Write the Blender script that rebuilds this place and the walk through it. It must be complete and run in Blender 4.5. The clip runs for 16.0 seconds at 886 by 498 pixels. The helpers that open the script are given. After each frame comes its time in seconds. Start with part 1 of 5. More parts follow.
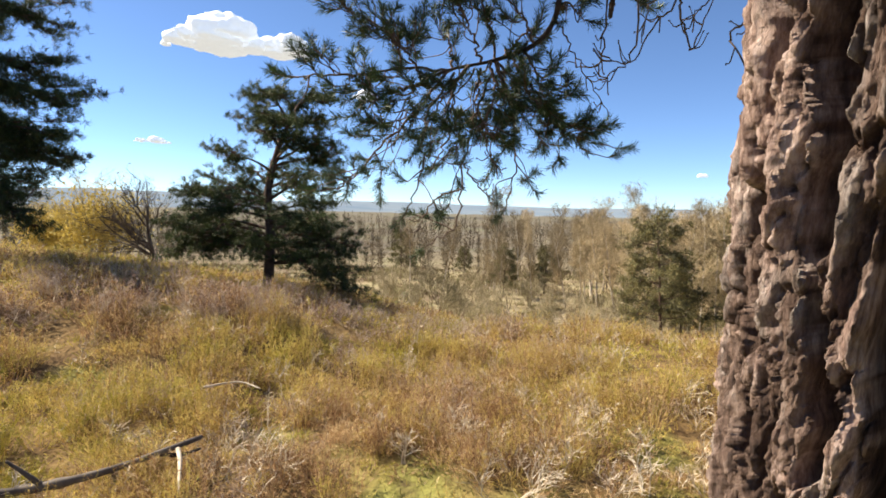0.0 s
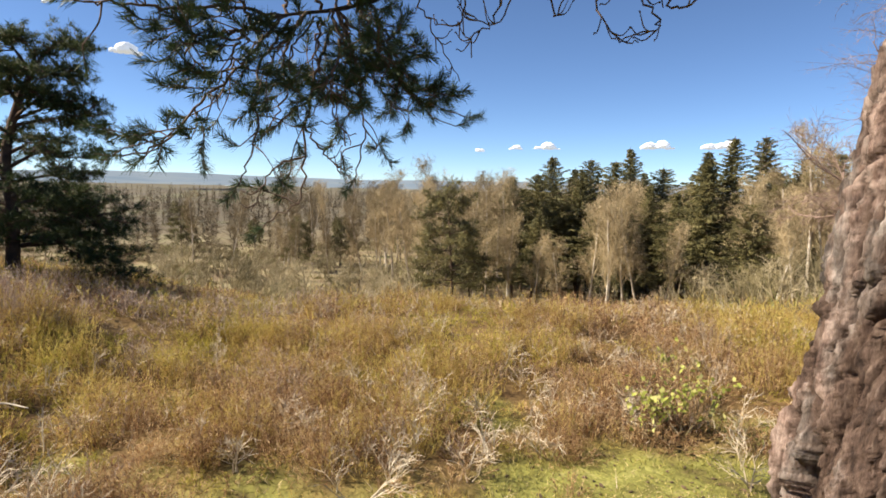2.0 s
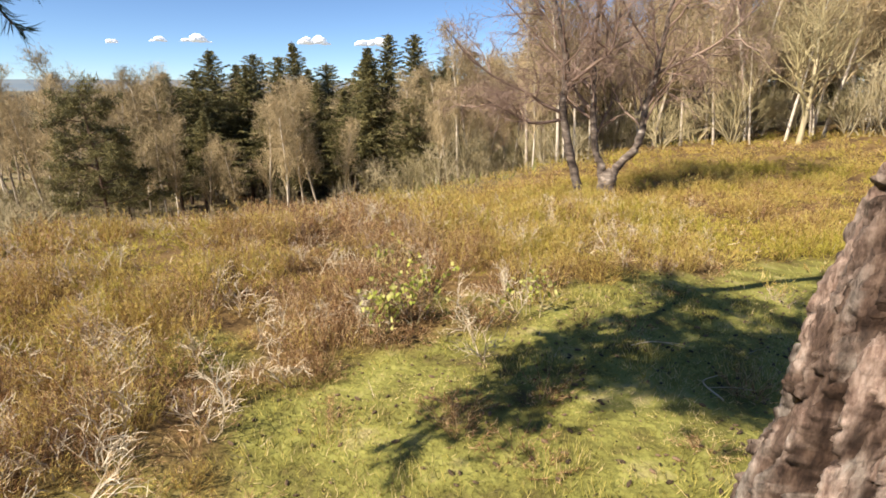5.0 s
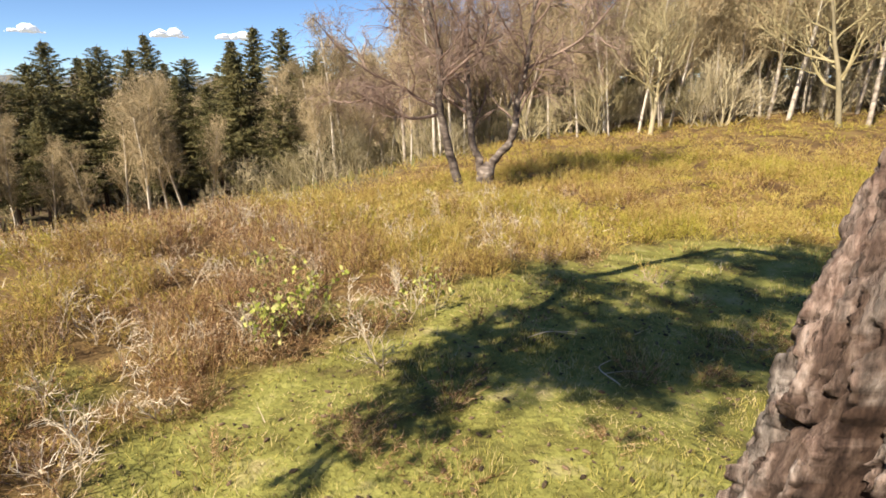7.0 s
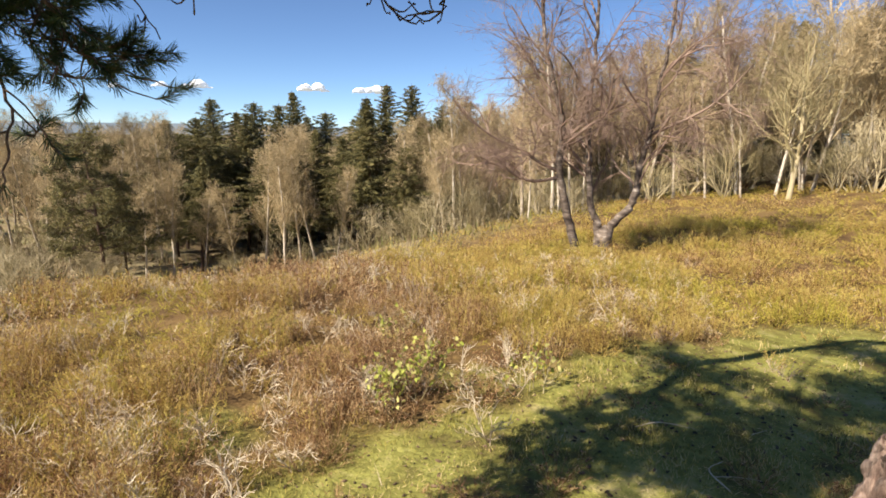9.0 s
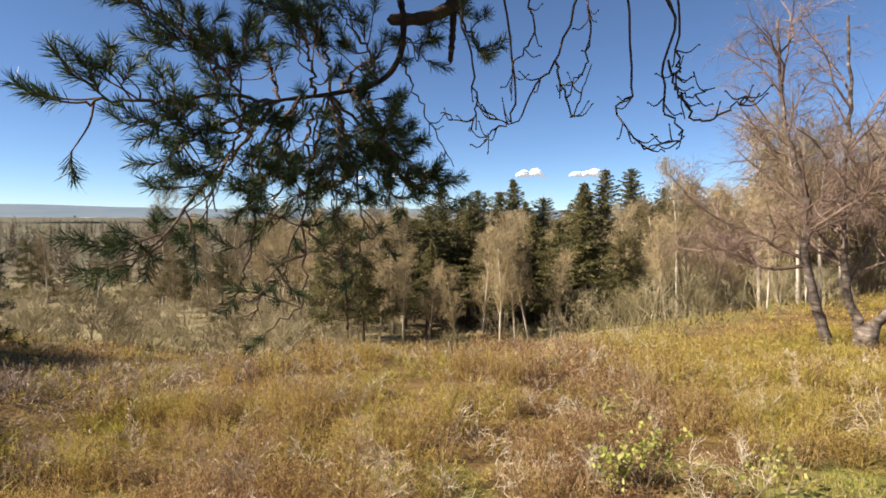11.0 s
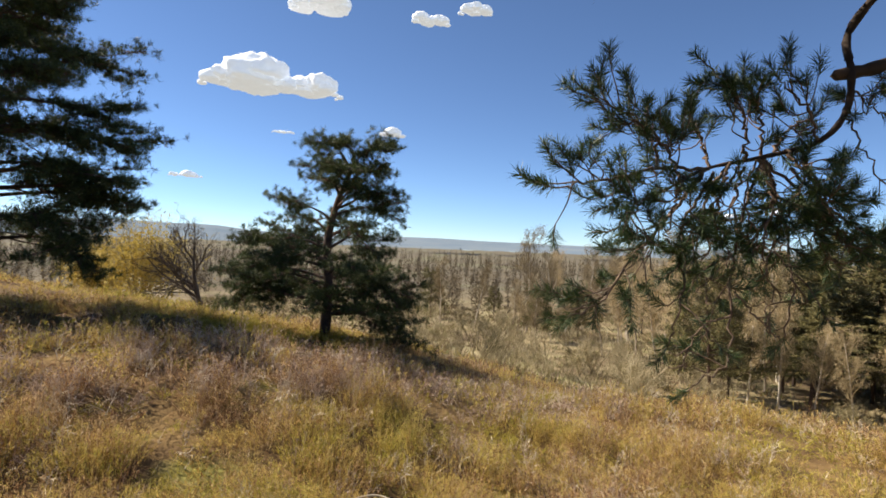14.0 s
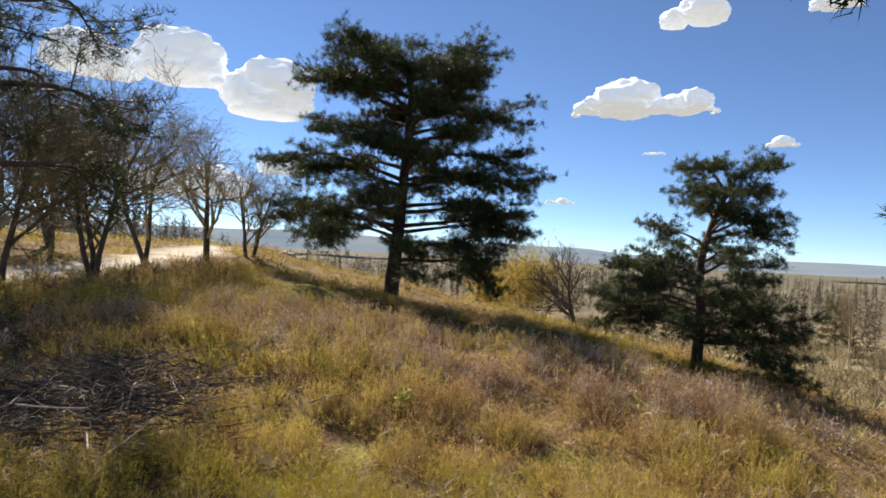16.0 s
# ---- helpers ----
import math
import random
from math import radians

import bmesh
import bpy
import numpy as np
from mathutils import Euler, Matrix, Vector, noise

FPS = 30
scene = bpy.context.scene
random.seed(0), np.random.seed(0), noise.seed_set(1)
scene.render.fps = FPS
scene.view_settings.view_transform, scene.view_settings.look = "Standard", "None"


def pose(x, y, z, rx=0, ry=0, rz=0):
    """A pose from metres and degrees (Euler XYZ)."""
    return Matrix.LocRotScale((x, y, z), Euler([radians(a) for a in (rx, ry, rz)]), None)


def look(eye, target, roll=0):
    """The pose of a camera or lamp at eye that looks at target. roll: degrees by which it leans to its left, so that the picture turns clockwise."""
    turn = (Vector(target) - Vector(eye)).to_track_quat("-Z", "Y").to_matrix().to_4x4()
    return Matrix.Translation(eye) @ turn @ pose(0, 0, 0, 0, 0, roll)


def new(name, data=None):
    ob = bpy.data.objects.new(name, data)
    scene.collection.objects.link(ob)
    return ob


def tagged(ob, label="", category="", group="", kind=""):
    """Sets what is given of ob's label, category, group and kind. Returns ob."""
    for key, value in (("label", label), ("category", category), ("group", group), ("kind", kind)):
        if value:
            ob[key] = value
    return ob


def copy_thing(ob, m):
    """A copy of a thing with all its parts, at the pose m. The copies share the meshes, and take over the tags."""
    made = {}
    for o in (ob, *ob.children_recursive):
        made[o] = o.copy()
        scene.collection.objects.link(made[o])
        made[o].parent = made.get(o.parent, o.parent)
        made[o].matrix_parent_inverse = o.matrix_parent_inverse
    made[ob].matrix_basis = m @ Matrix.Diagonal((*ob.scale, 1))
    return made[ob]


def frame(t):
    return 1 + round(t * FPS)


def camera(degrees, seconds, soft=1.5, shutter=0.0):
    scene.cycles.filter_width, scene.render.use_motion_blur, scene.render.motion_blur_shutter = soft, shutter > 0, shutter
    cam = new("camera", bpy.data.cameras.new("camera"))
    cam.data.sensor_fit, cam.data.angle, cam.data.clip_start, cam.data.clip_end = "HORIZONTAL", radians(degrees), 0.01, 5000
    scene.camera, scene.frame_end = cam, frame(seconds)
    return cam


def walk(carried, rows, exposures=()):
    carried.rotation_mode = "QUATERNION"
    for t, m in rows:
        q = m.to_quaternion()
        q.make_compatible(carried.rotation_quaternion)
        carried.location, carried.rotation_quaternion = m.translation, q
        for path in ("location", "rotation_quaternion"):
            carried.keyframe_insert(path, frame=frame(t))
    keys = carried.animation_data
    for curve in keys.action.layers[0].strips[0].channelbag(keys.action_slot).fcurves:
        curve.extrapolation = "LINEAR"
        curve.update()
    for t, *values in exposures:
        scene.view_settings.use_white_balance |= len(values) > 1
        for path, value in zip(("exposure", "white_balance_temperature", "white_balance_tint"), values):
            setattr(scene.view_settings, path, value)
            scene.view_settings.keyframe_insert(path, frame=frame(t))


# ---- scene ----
cam = camera(75.73, 16.0, soft=1.7)
# seconds, x, y, z, yaw, pitch, lean to the right
ROWS = [
    (0.0, 0.104, -0.046, 1.500, -6.69, -3.82, -1.36),
    (0.5, 0.084, 0.023, 1.499, -12.20, -4.59, -1.23),
    (1.0, -0.040, 0.057, 1.481, -14.21, -4.40, -1.30),
    (1.5, -0.085, 0.125, 1.490, -19.90, -5.13, -1.91),
    (2.0, -0.066, 0.246, 1.493, -27.47, -6.17, -1.36),
    (2.5, -0.101, 0.311, 1.501, -36.42, -6.68, -1.14),
    (3.0, -0.109, 0.371, 1.495, -41.84, -8.58, -1.35),
    (3.5, -0.053, 0.460, 1.479, -47.59, -10.21, -0.90),
    (4.0, -0.014, 0.574, 1.450, -55.48, -13.48, -0.63),
    (4.5, 0.012, 0.642, 1.460, -59.22, -15.44, -0.52),
    (5.0, 0.020, 0.692, 1.448, -59.75, -15.58, -0.34),
    (5.2, 0.042, 0.703, 1.429, -62.28, -15.54, -0.62),
    (7.3, 0.137, 0.849, 1.428, -72.03, -15.86, -0.27),
    (7.5, 0.117, 0.876, 1.436, -69.58, -15.86, -0.54),
    (8.0, 0.081, 0.864, 1.481, -65.85, -15.24, -0.36),
    (8.2, 0.065, 0.846, 1.525, -64.83, -14.61, -0.52),
    (10.3, -0.220, 0.636, 1.737, -48.40, -5.14, -0.87),
    (10.5, -0.254, 0.643, 1.739, -45.63, -4.54, -0.85),
    (11.0, -0.399, 0.590, 1.731, -38.93, -3.27, -0.36),
    (11.5, -0.410, 0.582, 1.718, -32.72, -2.57, -1.18),
    (12.0, -0.467, 0.605, 1.744, -28.05, -2.21, -1.59),
    (12.5, -0.565, 0.588, 1.794, -22.30, -1.67, -2.05),
    (13.0, -0.597, 0.544, 1.788, -16.46, -0.91, -2.06),
    (13.5, -0.630, 0.504, 1.783, -10.46, -0.32, -2.17),
    (14.0, -0.715, 0.483, 1.802, -4.32, -0.28, -2.29),
    (14.5, -0.710, 0.491, 1.793, 5.72, 0.01, -3.15),
    (15.0, -0.672, 0.391, 1.736, 15.73, 0.49, -2.66),
    (15.5, -0.629, 0.114, 1.799, 23.43, 0.43, -2.63),
    (16.0, -0.601, -0.141, 1.838, 31.63, 0.41, -2.87),
]
walk(cam, [(t, pose(x, y, z, 0, 0, yaw) @ pose(0, 0, 0, 90 + pitch) @ pose(0, 0, 0, 0, 0, -lean)) for t, x, y, z, yaw, pitch, lean in ROWS], [(0.0, 1.38, 7000, 10), (1.5, 1.16, 7000, 10), (2.5, 1.06, 7000, 10), (5.0, 1.03, 7000, 10), (8.0, 1.06, 7000, 10), (10.5, 0.93, 7000, 10), (12.5, 1.02, 7000, 10), (16.0, 1.05, 7000, 10)])

# light ---------------------------------------------------------------
SUN_AZ, SUN_EL = radians(-67.0), radians(40.0)   # the sun stands to the left, clockwise from ahead
world = bpy.data.worlds.new("world")
scene.world = world
world.use_nodes = True
sky = world.node_tree.nodes.new("ShaderNodeTexSky")
sky.sky_type, sky.sun_disc, sky.sun_elevation, sky.sun_rotation = "NISHITA", False, SUN_EL, SUN_AZ
sky.air_density, sky.dust_density, sky.ozone_density = 0.85, 0.0, 6.5
sky.altitude = 3000
back = world.node_tree.nodes["Background"]
back.inputs["Strength"].default_value = 0.082
world.node_tree.links.new(sky.outputs[0], back.inputs["Color"])
sun = new("sun", bpy.data.lights.new("sun", "SUN"))
sun.data.energy, sun.data.angle, sun.data.color = 5.0, radians(0.5), (1.0, 0.92, 0.81)
sun.matrix_basis = look((0, 0, 0), (-math.sin(SUN_AZ) * math.cos(SUN_EL), -math.cos(SUN_AZ) * math.cos(SUN_EL), -math.sin(SUN_EL)))


# materials -----------------------------------------------------------
def material(name, colours, scale=8.0, detail=4.0, rough=0.8, bump=0.0, bump_scale=40.0, vary="none", spread=1.0, stretch=(1, 1, 1), shine=0.3, glow=0.0, through_light=0.0):
    """A noise of several colours. vary: island, object or none adds a second, random mix."""
    m = bpy.data.materials.new(name)
    m.use_nodes = True
    n, l = m.node_tree.nodes, m.node_tree.links
    b = n["Principled BSDF"]
    b.inputs["Roughness"].default_value = rough
    b.inputs["Specular IOR Level"].default_value = shine
    co = n.new("ShaderNodeTexCoord")
    mp = n.new("ShaderNodeMapping")
    mp.inputs["Scale"].default_value = stretch
    l.new(co.outputs["Object"], mp.inputs[0])
    t = n.new("ShaderNodeTexNoise")
    t.inputs["Scale"].default_value, t.inputs["Detail"].default_value, t.inputs["Roughness"].default_value = scale, detail, 0.62
    l.new(mp.outputs[0], t.inputs["Vector"])
    value = t.outputs["Fac"]
    if vary != "none":
        src = n.new("ShaderNodeNewGeometry").outputs["Random Per Island"] if vary == "island" else n.new("ShaderNodeObjectInfo").outputs["Random"]
        mx = n.new("ShaderNodeMath")
        mx.operation = "MULTIPLY_ADD"
        mx.inputs[1].default_value = spread
        sub = n.new("ShaderNodeMath")
        sub.operation, sub.inputs[1].default_value = "SUBTRACT", 0.5
        l.new(src, sub.inputs[0])
        l.new(sub.outputs[0], mx.inputs[0])
        l.new(value, mx.inputs[2])
        value = mx.outputs[0]
    r = n.new("ShaderNodeValToRGB")
    e = r.color_ramp.elements
    while len(e) < len(colours):
        e.new(0.5)
    for i, c in enumerate(colours):
        e[i].position = 0.28 + 0.44 * i / max(len(colours) - 1, 1)
        e[i].color = (*c, 1)
    l.new(value, r.inputs[0])
    l.new(r.outputs[0], b.inputs["Base Color"])
    if bump:
        t2 = n.new("ShaderNodeTexNoise")
        t2.inputs["Scale"].default_value, t2.inputs["Detail"].default_value = bump_scale, 6
        l.new(mp.outputs[0], t2.inputs["Vector"])
        bp = n.new("ShaderNodeBump")
        bp.inputs["Strength"].default_value, bp.inputs["Distance"].default_value = min(bump * 20, 1.0), bump
        l.new(t2.outputs["Fac"], bp.inputs["Height"])
        l.new(bp.outputs[0], b.inputs["Normal"])
    if glow:
        b.inputs["Emission Color"].default_value = (0.82, 0.9, 1.0, 1)
        b.inputs["Emission Strength"].default_value = glow
    if through_light:
        tr = n.new("ShaderNodeBsdfTranslucent")
        l.new(r.outputs[0], tr.inputs[0])
        ms = n.new("ShaderNodeMixShader")
        ms.inputs[0].default_value = through_light
        l.new(b.outputs[0], ms.inputs[1])
        l.new(tr.outputs[0], ms.inputs[2])
        l.new(ms.outputs[0], n["Material Output"].inputs[0])
    return m


def bark_material():
    """Pine bark: pinkish flakes, grey weathered plates and dark old bark, with crack shade painted into the furrows and
    fine flaky relief.
    """
    m = bpy.data.materials.new("pine_bark")
    m.use_nodes = True
    n, l = m.node_tree.nodes, m.node_tree.links
    b = n["Principled BSDF"]
    b.inputs["Roughness"].default_value, b.inputs["Specular IOR Level"].default_value = 0.85, 0.2
    co = n.new("ShaderNodeTexCoord")

    def tex(kind, scale, stretch, detail=6.0):
        mp = n.new("ShaderNodeMapping")
        mp.inputs["Scale"].default_value = stretch
        l.new(co.outputs["Object"], mp.inputs[0])
        t = n.new(kind)
        t.inputs["Scale"].default_value = scale
        t.inputs["Detail"].default_value = detail
        t.inputs["Roughness"].default_value = 0.68
        l.new(mp.outputs[0], t.inputs["Vector"])
        return t

    def ramp(src, stops):
        r = n.new("ShaderNodeValToRGB")
        while len(r.color_ramp.elements) < len(stops):
            r.color_ramp.elements.new(0.5)
        for e, (p, c) in zip(r.color_ramp.elements, stops):
            e.position, e.color = p, (*c, 1)
        l.new(src, r.inputs[0])
        return r.outputs[0]

    broad = tex("ShaderNodeTexNoise", 13, (1, 1, 0.4))
    fine = tex("ShaderNodeTexNoise", 85, (1, 1, 0.3), 8)
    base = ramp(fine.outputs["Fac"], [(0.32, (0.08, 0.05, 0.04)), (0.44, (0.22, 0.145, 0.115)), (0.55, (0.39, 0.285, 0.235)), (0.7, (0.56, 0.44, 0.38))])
    grey = ramp(fine.outputs["Fac"], [(0.34, (0.08, 0.066, 0.058)), (0.5, (0.23, 0.195, 0.17)), (0.66, (0.44, 0.39, 0.35))])
    dark = ramp(fine.outputs["Fac"], [(0.34, (0.045, 0.03, 0.024)), (0.5, (0.13, 0.085, 0.065)), (0.68, (0.26, 0.19, 0.15))])
    key = ramp(broad.outputs["Fac"], [(0.46, (0, 0, 0)), (0.6, (1, 1, 1))])
    tone = n.new("ShaderNodeAttribute")
    tone.attribute_name = "plate_tone"
    old = ramp(tone.outputs["Fac"], [(0.3, (1, 1, 1)), (0.52, (0, 0, 0))])
    mx = n.new("ShaderNodeMix")
    mx.data_type = "RGBA"
    l.new(key, mx.inputs["Factor"])
    l.new(base, mx.inputs[6])
    l.new(grey, mx.inputs[7])
    mx2 = n.new("ShaderNodeMix")
    mx2.data_type = "RGBA"
    l.new(old, mx2.inputs["Factor"])
    l.new(mx.outputs[2], mx2.inputs[6])
    l.new(dark, mx2.inputs[7])
    # Shade of the cracks painted in, on top of their darker bark.
    furrow_shade = n.new("ShaderNodeAttribute")
    furrow_shade.attribute_name = "furrow_shade"
    cork_shade = ramp(fine.outputs["Fac"], [(0.36, (0.022, 0.013, 0.01)), (0.52, (0.06, 0.036, 0.026)), (0.68, (0.13, 0.085, 0.062))])
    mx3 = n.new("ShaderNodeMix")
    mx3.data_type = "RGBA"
    l.new(furrow_shade.outputs["Fac"], mx3.inputs["Factor"])
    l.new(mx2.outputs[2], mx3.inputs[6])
    l.new(cork_shade, mx3.inputs[7])
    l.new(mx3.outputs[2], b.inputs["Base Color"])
    rel = tex("ShaderNodeTexNoise", 110, (1, 1, 0.4), 9)
    rel2 = tex("ShaderNodeTexNoise", 36, (1, 1, 0.3), 5)
    add = n.new("ShaderNodeMath")
    add.operation = "MULTIPLY_ADD"
    add.inputs[1].default_value = 0.8
    l.new(rel2.outputs["Fac"], add.inputs[0])
    l.new(rel.outputs["Fac"], add.inputs[2])
    bp = n.new("ShaderNodeBump")
    bp.inputs["Strength"].default_value, bp.inputs["Distance"].default_value = 1.0, 0.008
    l.new(add.outputs[0], bp.inputs["Height"])
    l.new(bp.outputs[0], b.inputs["Normal"])
    return m


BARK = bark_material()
BARK_FAR = material("pine_bark_far", [(0.03, 0.022, 0.018), (0.075, 0.05, 0.038), (0.13, 0.08, 0.055)], 6, 5, 0.9, 0.01, 30, "object", 0.3)
TWIG = material("pine_twig", [(0.05, 0.035, 0.025), (0.12, 0.08, 0.055), (0.2, 0.14, 0.1)], 30, 4, 0.85, 0.001, 200)
NEEDLE = material("pine_needle", [(0.018, 0.035, 0.012), (0.04, 0.07, 0.02), (0.075, 0.11, 0.035)], 6, 3, 0.5, vary="island", spread=0.5, shine=0.4, through_light=0.12)
NEEDLE_FAR = material("pine_foliage", [(0.02, 0.034, 0.01), (0.045, 0.064, 0.018), (0.1, 0.12, 0.036)], 1.2, 4, 0.6, vary="island", spread=0.4, through_light=0.18)
SPRUCE = material("spruce_foliage", [(0.06, 0.058, 0.024), (0.13, 0.118, 0.045), (0.26, 0.22, 0.088)], 0.5, 4, 0.7, vary="island", spread=0.35, through_light=0.12)
BIRCH_BARK = material("birch_bark", [(0.03, 0.022, 0.018), (0.07, 0.052, 0.042), (0.2, 0.16, 0.13), (0.58, 0.51, 0.44)], 3.4, 5, 0.75, 0.004, 25, stretch=(1, 1, 2.2))
BIRCH_PALE = material("birch_bark_pale", [(0.2, 0.16, 0.12), (0.45, 0.39, 0.31), (0.6, 0.54, 0.45)], 2.5, 4, 0.8, vary="object", spread=0.3, stretch=(1, 1, 2))
BIRCH_TWIG = material("birch_twig", [(0.19, 0.145, 0.08), (0.34, 0.265, 0.15), (0.5, 0.395, 0.235)], 1.5, 3, 0.8, vary="object", spread=0.5)
BIRCH_TWIG_NEAR = material("birch_twig_near", [(0.13, 0.085, 0.066), (0.25, 0.172, 0.135), (0.38, 0.278, 0.218)], 2.0, 3, 0.8)
BARE = material("bare_wood", [(0.15, 0.125, 0.065), (0.28, 0.235, 0.12), (0.42, 0.355, 0.2)], 1.5, 4, 0.85, vary="object", spread=0.5)
BARE_PALE = material("bare_wood_pale", [(0.19, 0.16, 0.095), (0.34, 0.285, 0.17), (0.48, 0.405, 0.26)], 1.5, 4, 0.85, vary="object", spread=0.3)
OAK = material("oak_bark", [(0.045, 0.035, 0.028), (0.1, 0.08, 0.06), (0.17, 0.14, 0.1)], 5, 5, 0.9, 0.01, 30)
CATKIN = material("willow_catkins", [(0.33, 0.24, 0.05), (0.5, 0.38, 0.09), (0.58, 0.46, 0.14)], 1.5, 3, 0.8, vary="island", spread=0.3, through_light=0.25)
HEATHER = material("heather", [(0.16, 0.085, 0.03), (0.35, 0.228, 0.075), (0.52, 0.385, 0.12), (0.63, 0.49, 0.165), (0.5, 0.44, 0.11)], 2.4, 5, 0.85, vary="island", spread=0.36, through_light=0.38)
HEATHER_RED = material("heather_brown", [(0.13, 0.06, 0.03), (0.3, 0.165, 0.08), (0.47, 0.3, 0.15), (0.6, 0.45, 0.25)], 3.0, 5, 0.85, vary="island", spread=0.6, through_light=0.3)
HEATHER_GREY = material("heather_grey", [(0.2, 0.13, 0.095), (0.38, 0.28, 0.21), (0.56, 0.45, 0.36)], 3.0, 5, 0.85, vary="island", spread=0.5, through_light=0.2)
STRAW = material("dry_stems", [(0.34, 0.26, 0.17), (0.52, 0.43, 0.31), (0.67, 0.59, 0.46)], 4, 3, 0.8, vary="island", spread=0.4)
TURF = material("turf", [(0.13, 0.125, 0.03), (0.28, 0.255, 0.055), (0.46, 0.385, 0.11), (0.6, 0.48, 0.25)], 2.6, 4, 0.8, vary="island", spread=0.5, through_light=0.25)
BILBERRY = material("green_shoots", [(0.2, 0.165, 0.03), (0.35, 0.3, 0.05), (0.48, 0.41, 0.08)], 1.4, 4, 0.75, vary="island", spread=0.5, through_light=0.25)
LEAF = material("young_leaf", [(0.3, 0.34, 0.06), (0.45, 0.46, 0.11), (0.55, 0.52, 0.2)], 6, 3, 0.6, vary="island", spread=0.6, through_light=0.3)
LITTER = material("litter", [(0.05, 0.035, 0.022), (0.11, 0.075, 0.045), (0.19, 0.125, 0.08)], 9, 3, 0.9, vary="island", spread=0.5)
# The weak blue-white emission stands in for light in the clouds' shaded parts.
CLOUD = material("cloud", [(0.72, 0.74, 0.78), (0.8, 0.81, 0.84)], 0.01, 3, 1.0, shine=0.0, glow=0.2)
# Blue distance haze is painted into the hill colour.
HILL_HAZE = material("far_hill_haze", [(0.13, 0.18, 0.235), (0.17, 0.215, 0.26), (0.2, 0.24, 0.26)], 0.004, 6, 1.0, shine=0.0)
WOODS = material("far_woods", [(0.09, 0.07, 0.045), (0.16, 0.125, 0.08), (0.24, 0.19, 0.12)], 0.03, 4, 0.9, vary="island", spread=0.45)
BRACKEN = material("bracken", [(0.11, 0.07, 0.045), (0.2, 0.15, 0.085), (0.28, 0.23, 0.115), (0.19, 0.2, 0.07)], 0.2, 4, 0.85, vary="island", spread=0.5, through_light=0.15)
BRUSH = material("brushwood", [(0.035, 0.028, 0.024), (0.085, 0.068, 0.056), (0.19, 0.16, 0.13)], 6, 4, 0.85, vary="island", spread=0.5)
STONE = material("pale_stone", [(0.3, 0.28, 0.25), (0.48, 0.45, 0.4)], 5, 5, 0.9, 0.01, 30)


def ground_material():
    m = bpy.data.materials.new("heath_ground")
    m.use_nodes = True
    n, l = m.node_tree.nodes, m.node_tree.links
    b = n["Principled BSDF"]
    b.inputs["Roughness"].default_value, b.inputs["Specular IOR Level"].default_value = 0.95, 0.1
    co = n.new("ShaderNodeTexCoord")

    def noisy(scale, colours, detail=6.0):
        t = n.new("ShaderNodeTexNoise")
        t.inputs["Scale"].default_value, t.inputs["Detail"].default_value, t.inputs["Roughness"].default_value = scale, detail, 0.65
        l.new(co.outputs["Object"], t.inputs["Vector"])
        r = n.new("ShaderNodeValToRGB")
        while len(r.color_ramp.elements) < len(colours):
            r.color_ramp.elements.new(0.5)
        for i, c in enumerate(colours):
            r.color_ramp.elements[i].position = 0.3 + 0.4 * i / (len(colours) - 1)
            r.color_ramp.elements[i].color = (*c, 1)
        l.new(t.outputs["Fac"], r.inputs[0])
        return r.outputs[0]

    def blend(a, c, key):
        at = n.new("ShaderNodeAttribute")
        at.attribute_name = key
        x = n.new("ShaderNodeMix")
        x.data_type = "RGBA"
        l.new(at.outputs["Fac"], x.inputs["Factor"])
        l.new(a, x.inputs[6])
        l.new(c, x.inputs[7])
        return x.outputs[2]

    heath = noisy(1.7, [(0.06, 0.036, 0.02), (0.12, 0.075, 0.035), (0.2, 0.13, 0.055), (0.24, 0.2, 0.06)])
    turf = noisy(3.4, [(0.1, 0.07, 0.035), (0.17, 0.16, 0.045), (0.26, 0.255, 0.07), (0.35, 0.3, 0.14)])
    wood = noisy(0.3, [(0.11, 0.075, 0.05), (0.21, 0.16, 0.095), (0.29, 0.24, 0.14), (0.2, 0.2, 0.08)])
    meadow = noisy(0.02, [(0.1, 0.085, 0.065), (0.14, 0.12, 0.085), (0.17, 0.18, 0.1)])
    sand = noisy(2.0, [(0.42, 0.375, 0.3), (0.58, 0.53, 0.44)])
    c = blend(blend(blend(blend(heath, turf, "turf"), wood, "valley"), meadow, "distance"), sand, "sand")
    l.new(c, b.inputs["Base Color"])
    t2 = n.new("ShaderNodeTexNoise")
    t2.inputs["Scale"].default_value, t2.inputs["Detail"].default_value = 22, 7
    l.new(co.outputs["Object"], t2.inputs["Vector"])
    bp = n.new("ShaderNodeBump")
    bp.inputs["Strength"].default_value, bp.inputs["Distance"].default_value = 0.8, 0.03
    l.new(t2.outputs["Fac"], bp.inputs["Height"])
    l.new(bp.outputs[0], b.inputs["Normal"])
    return m


GROUND = ground_material()

# terrain -------------------------------------------------------------
def bump_on(a, s):
    return np.exp(-a * a / (2 * s * s))


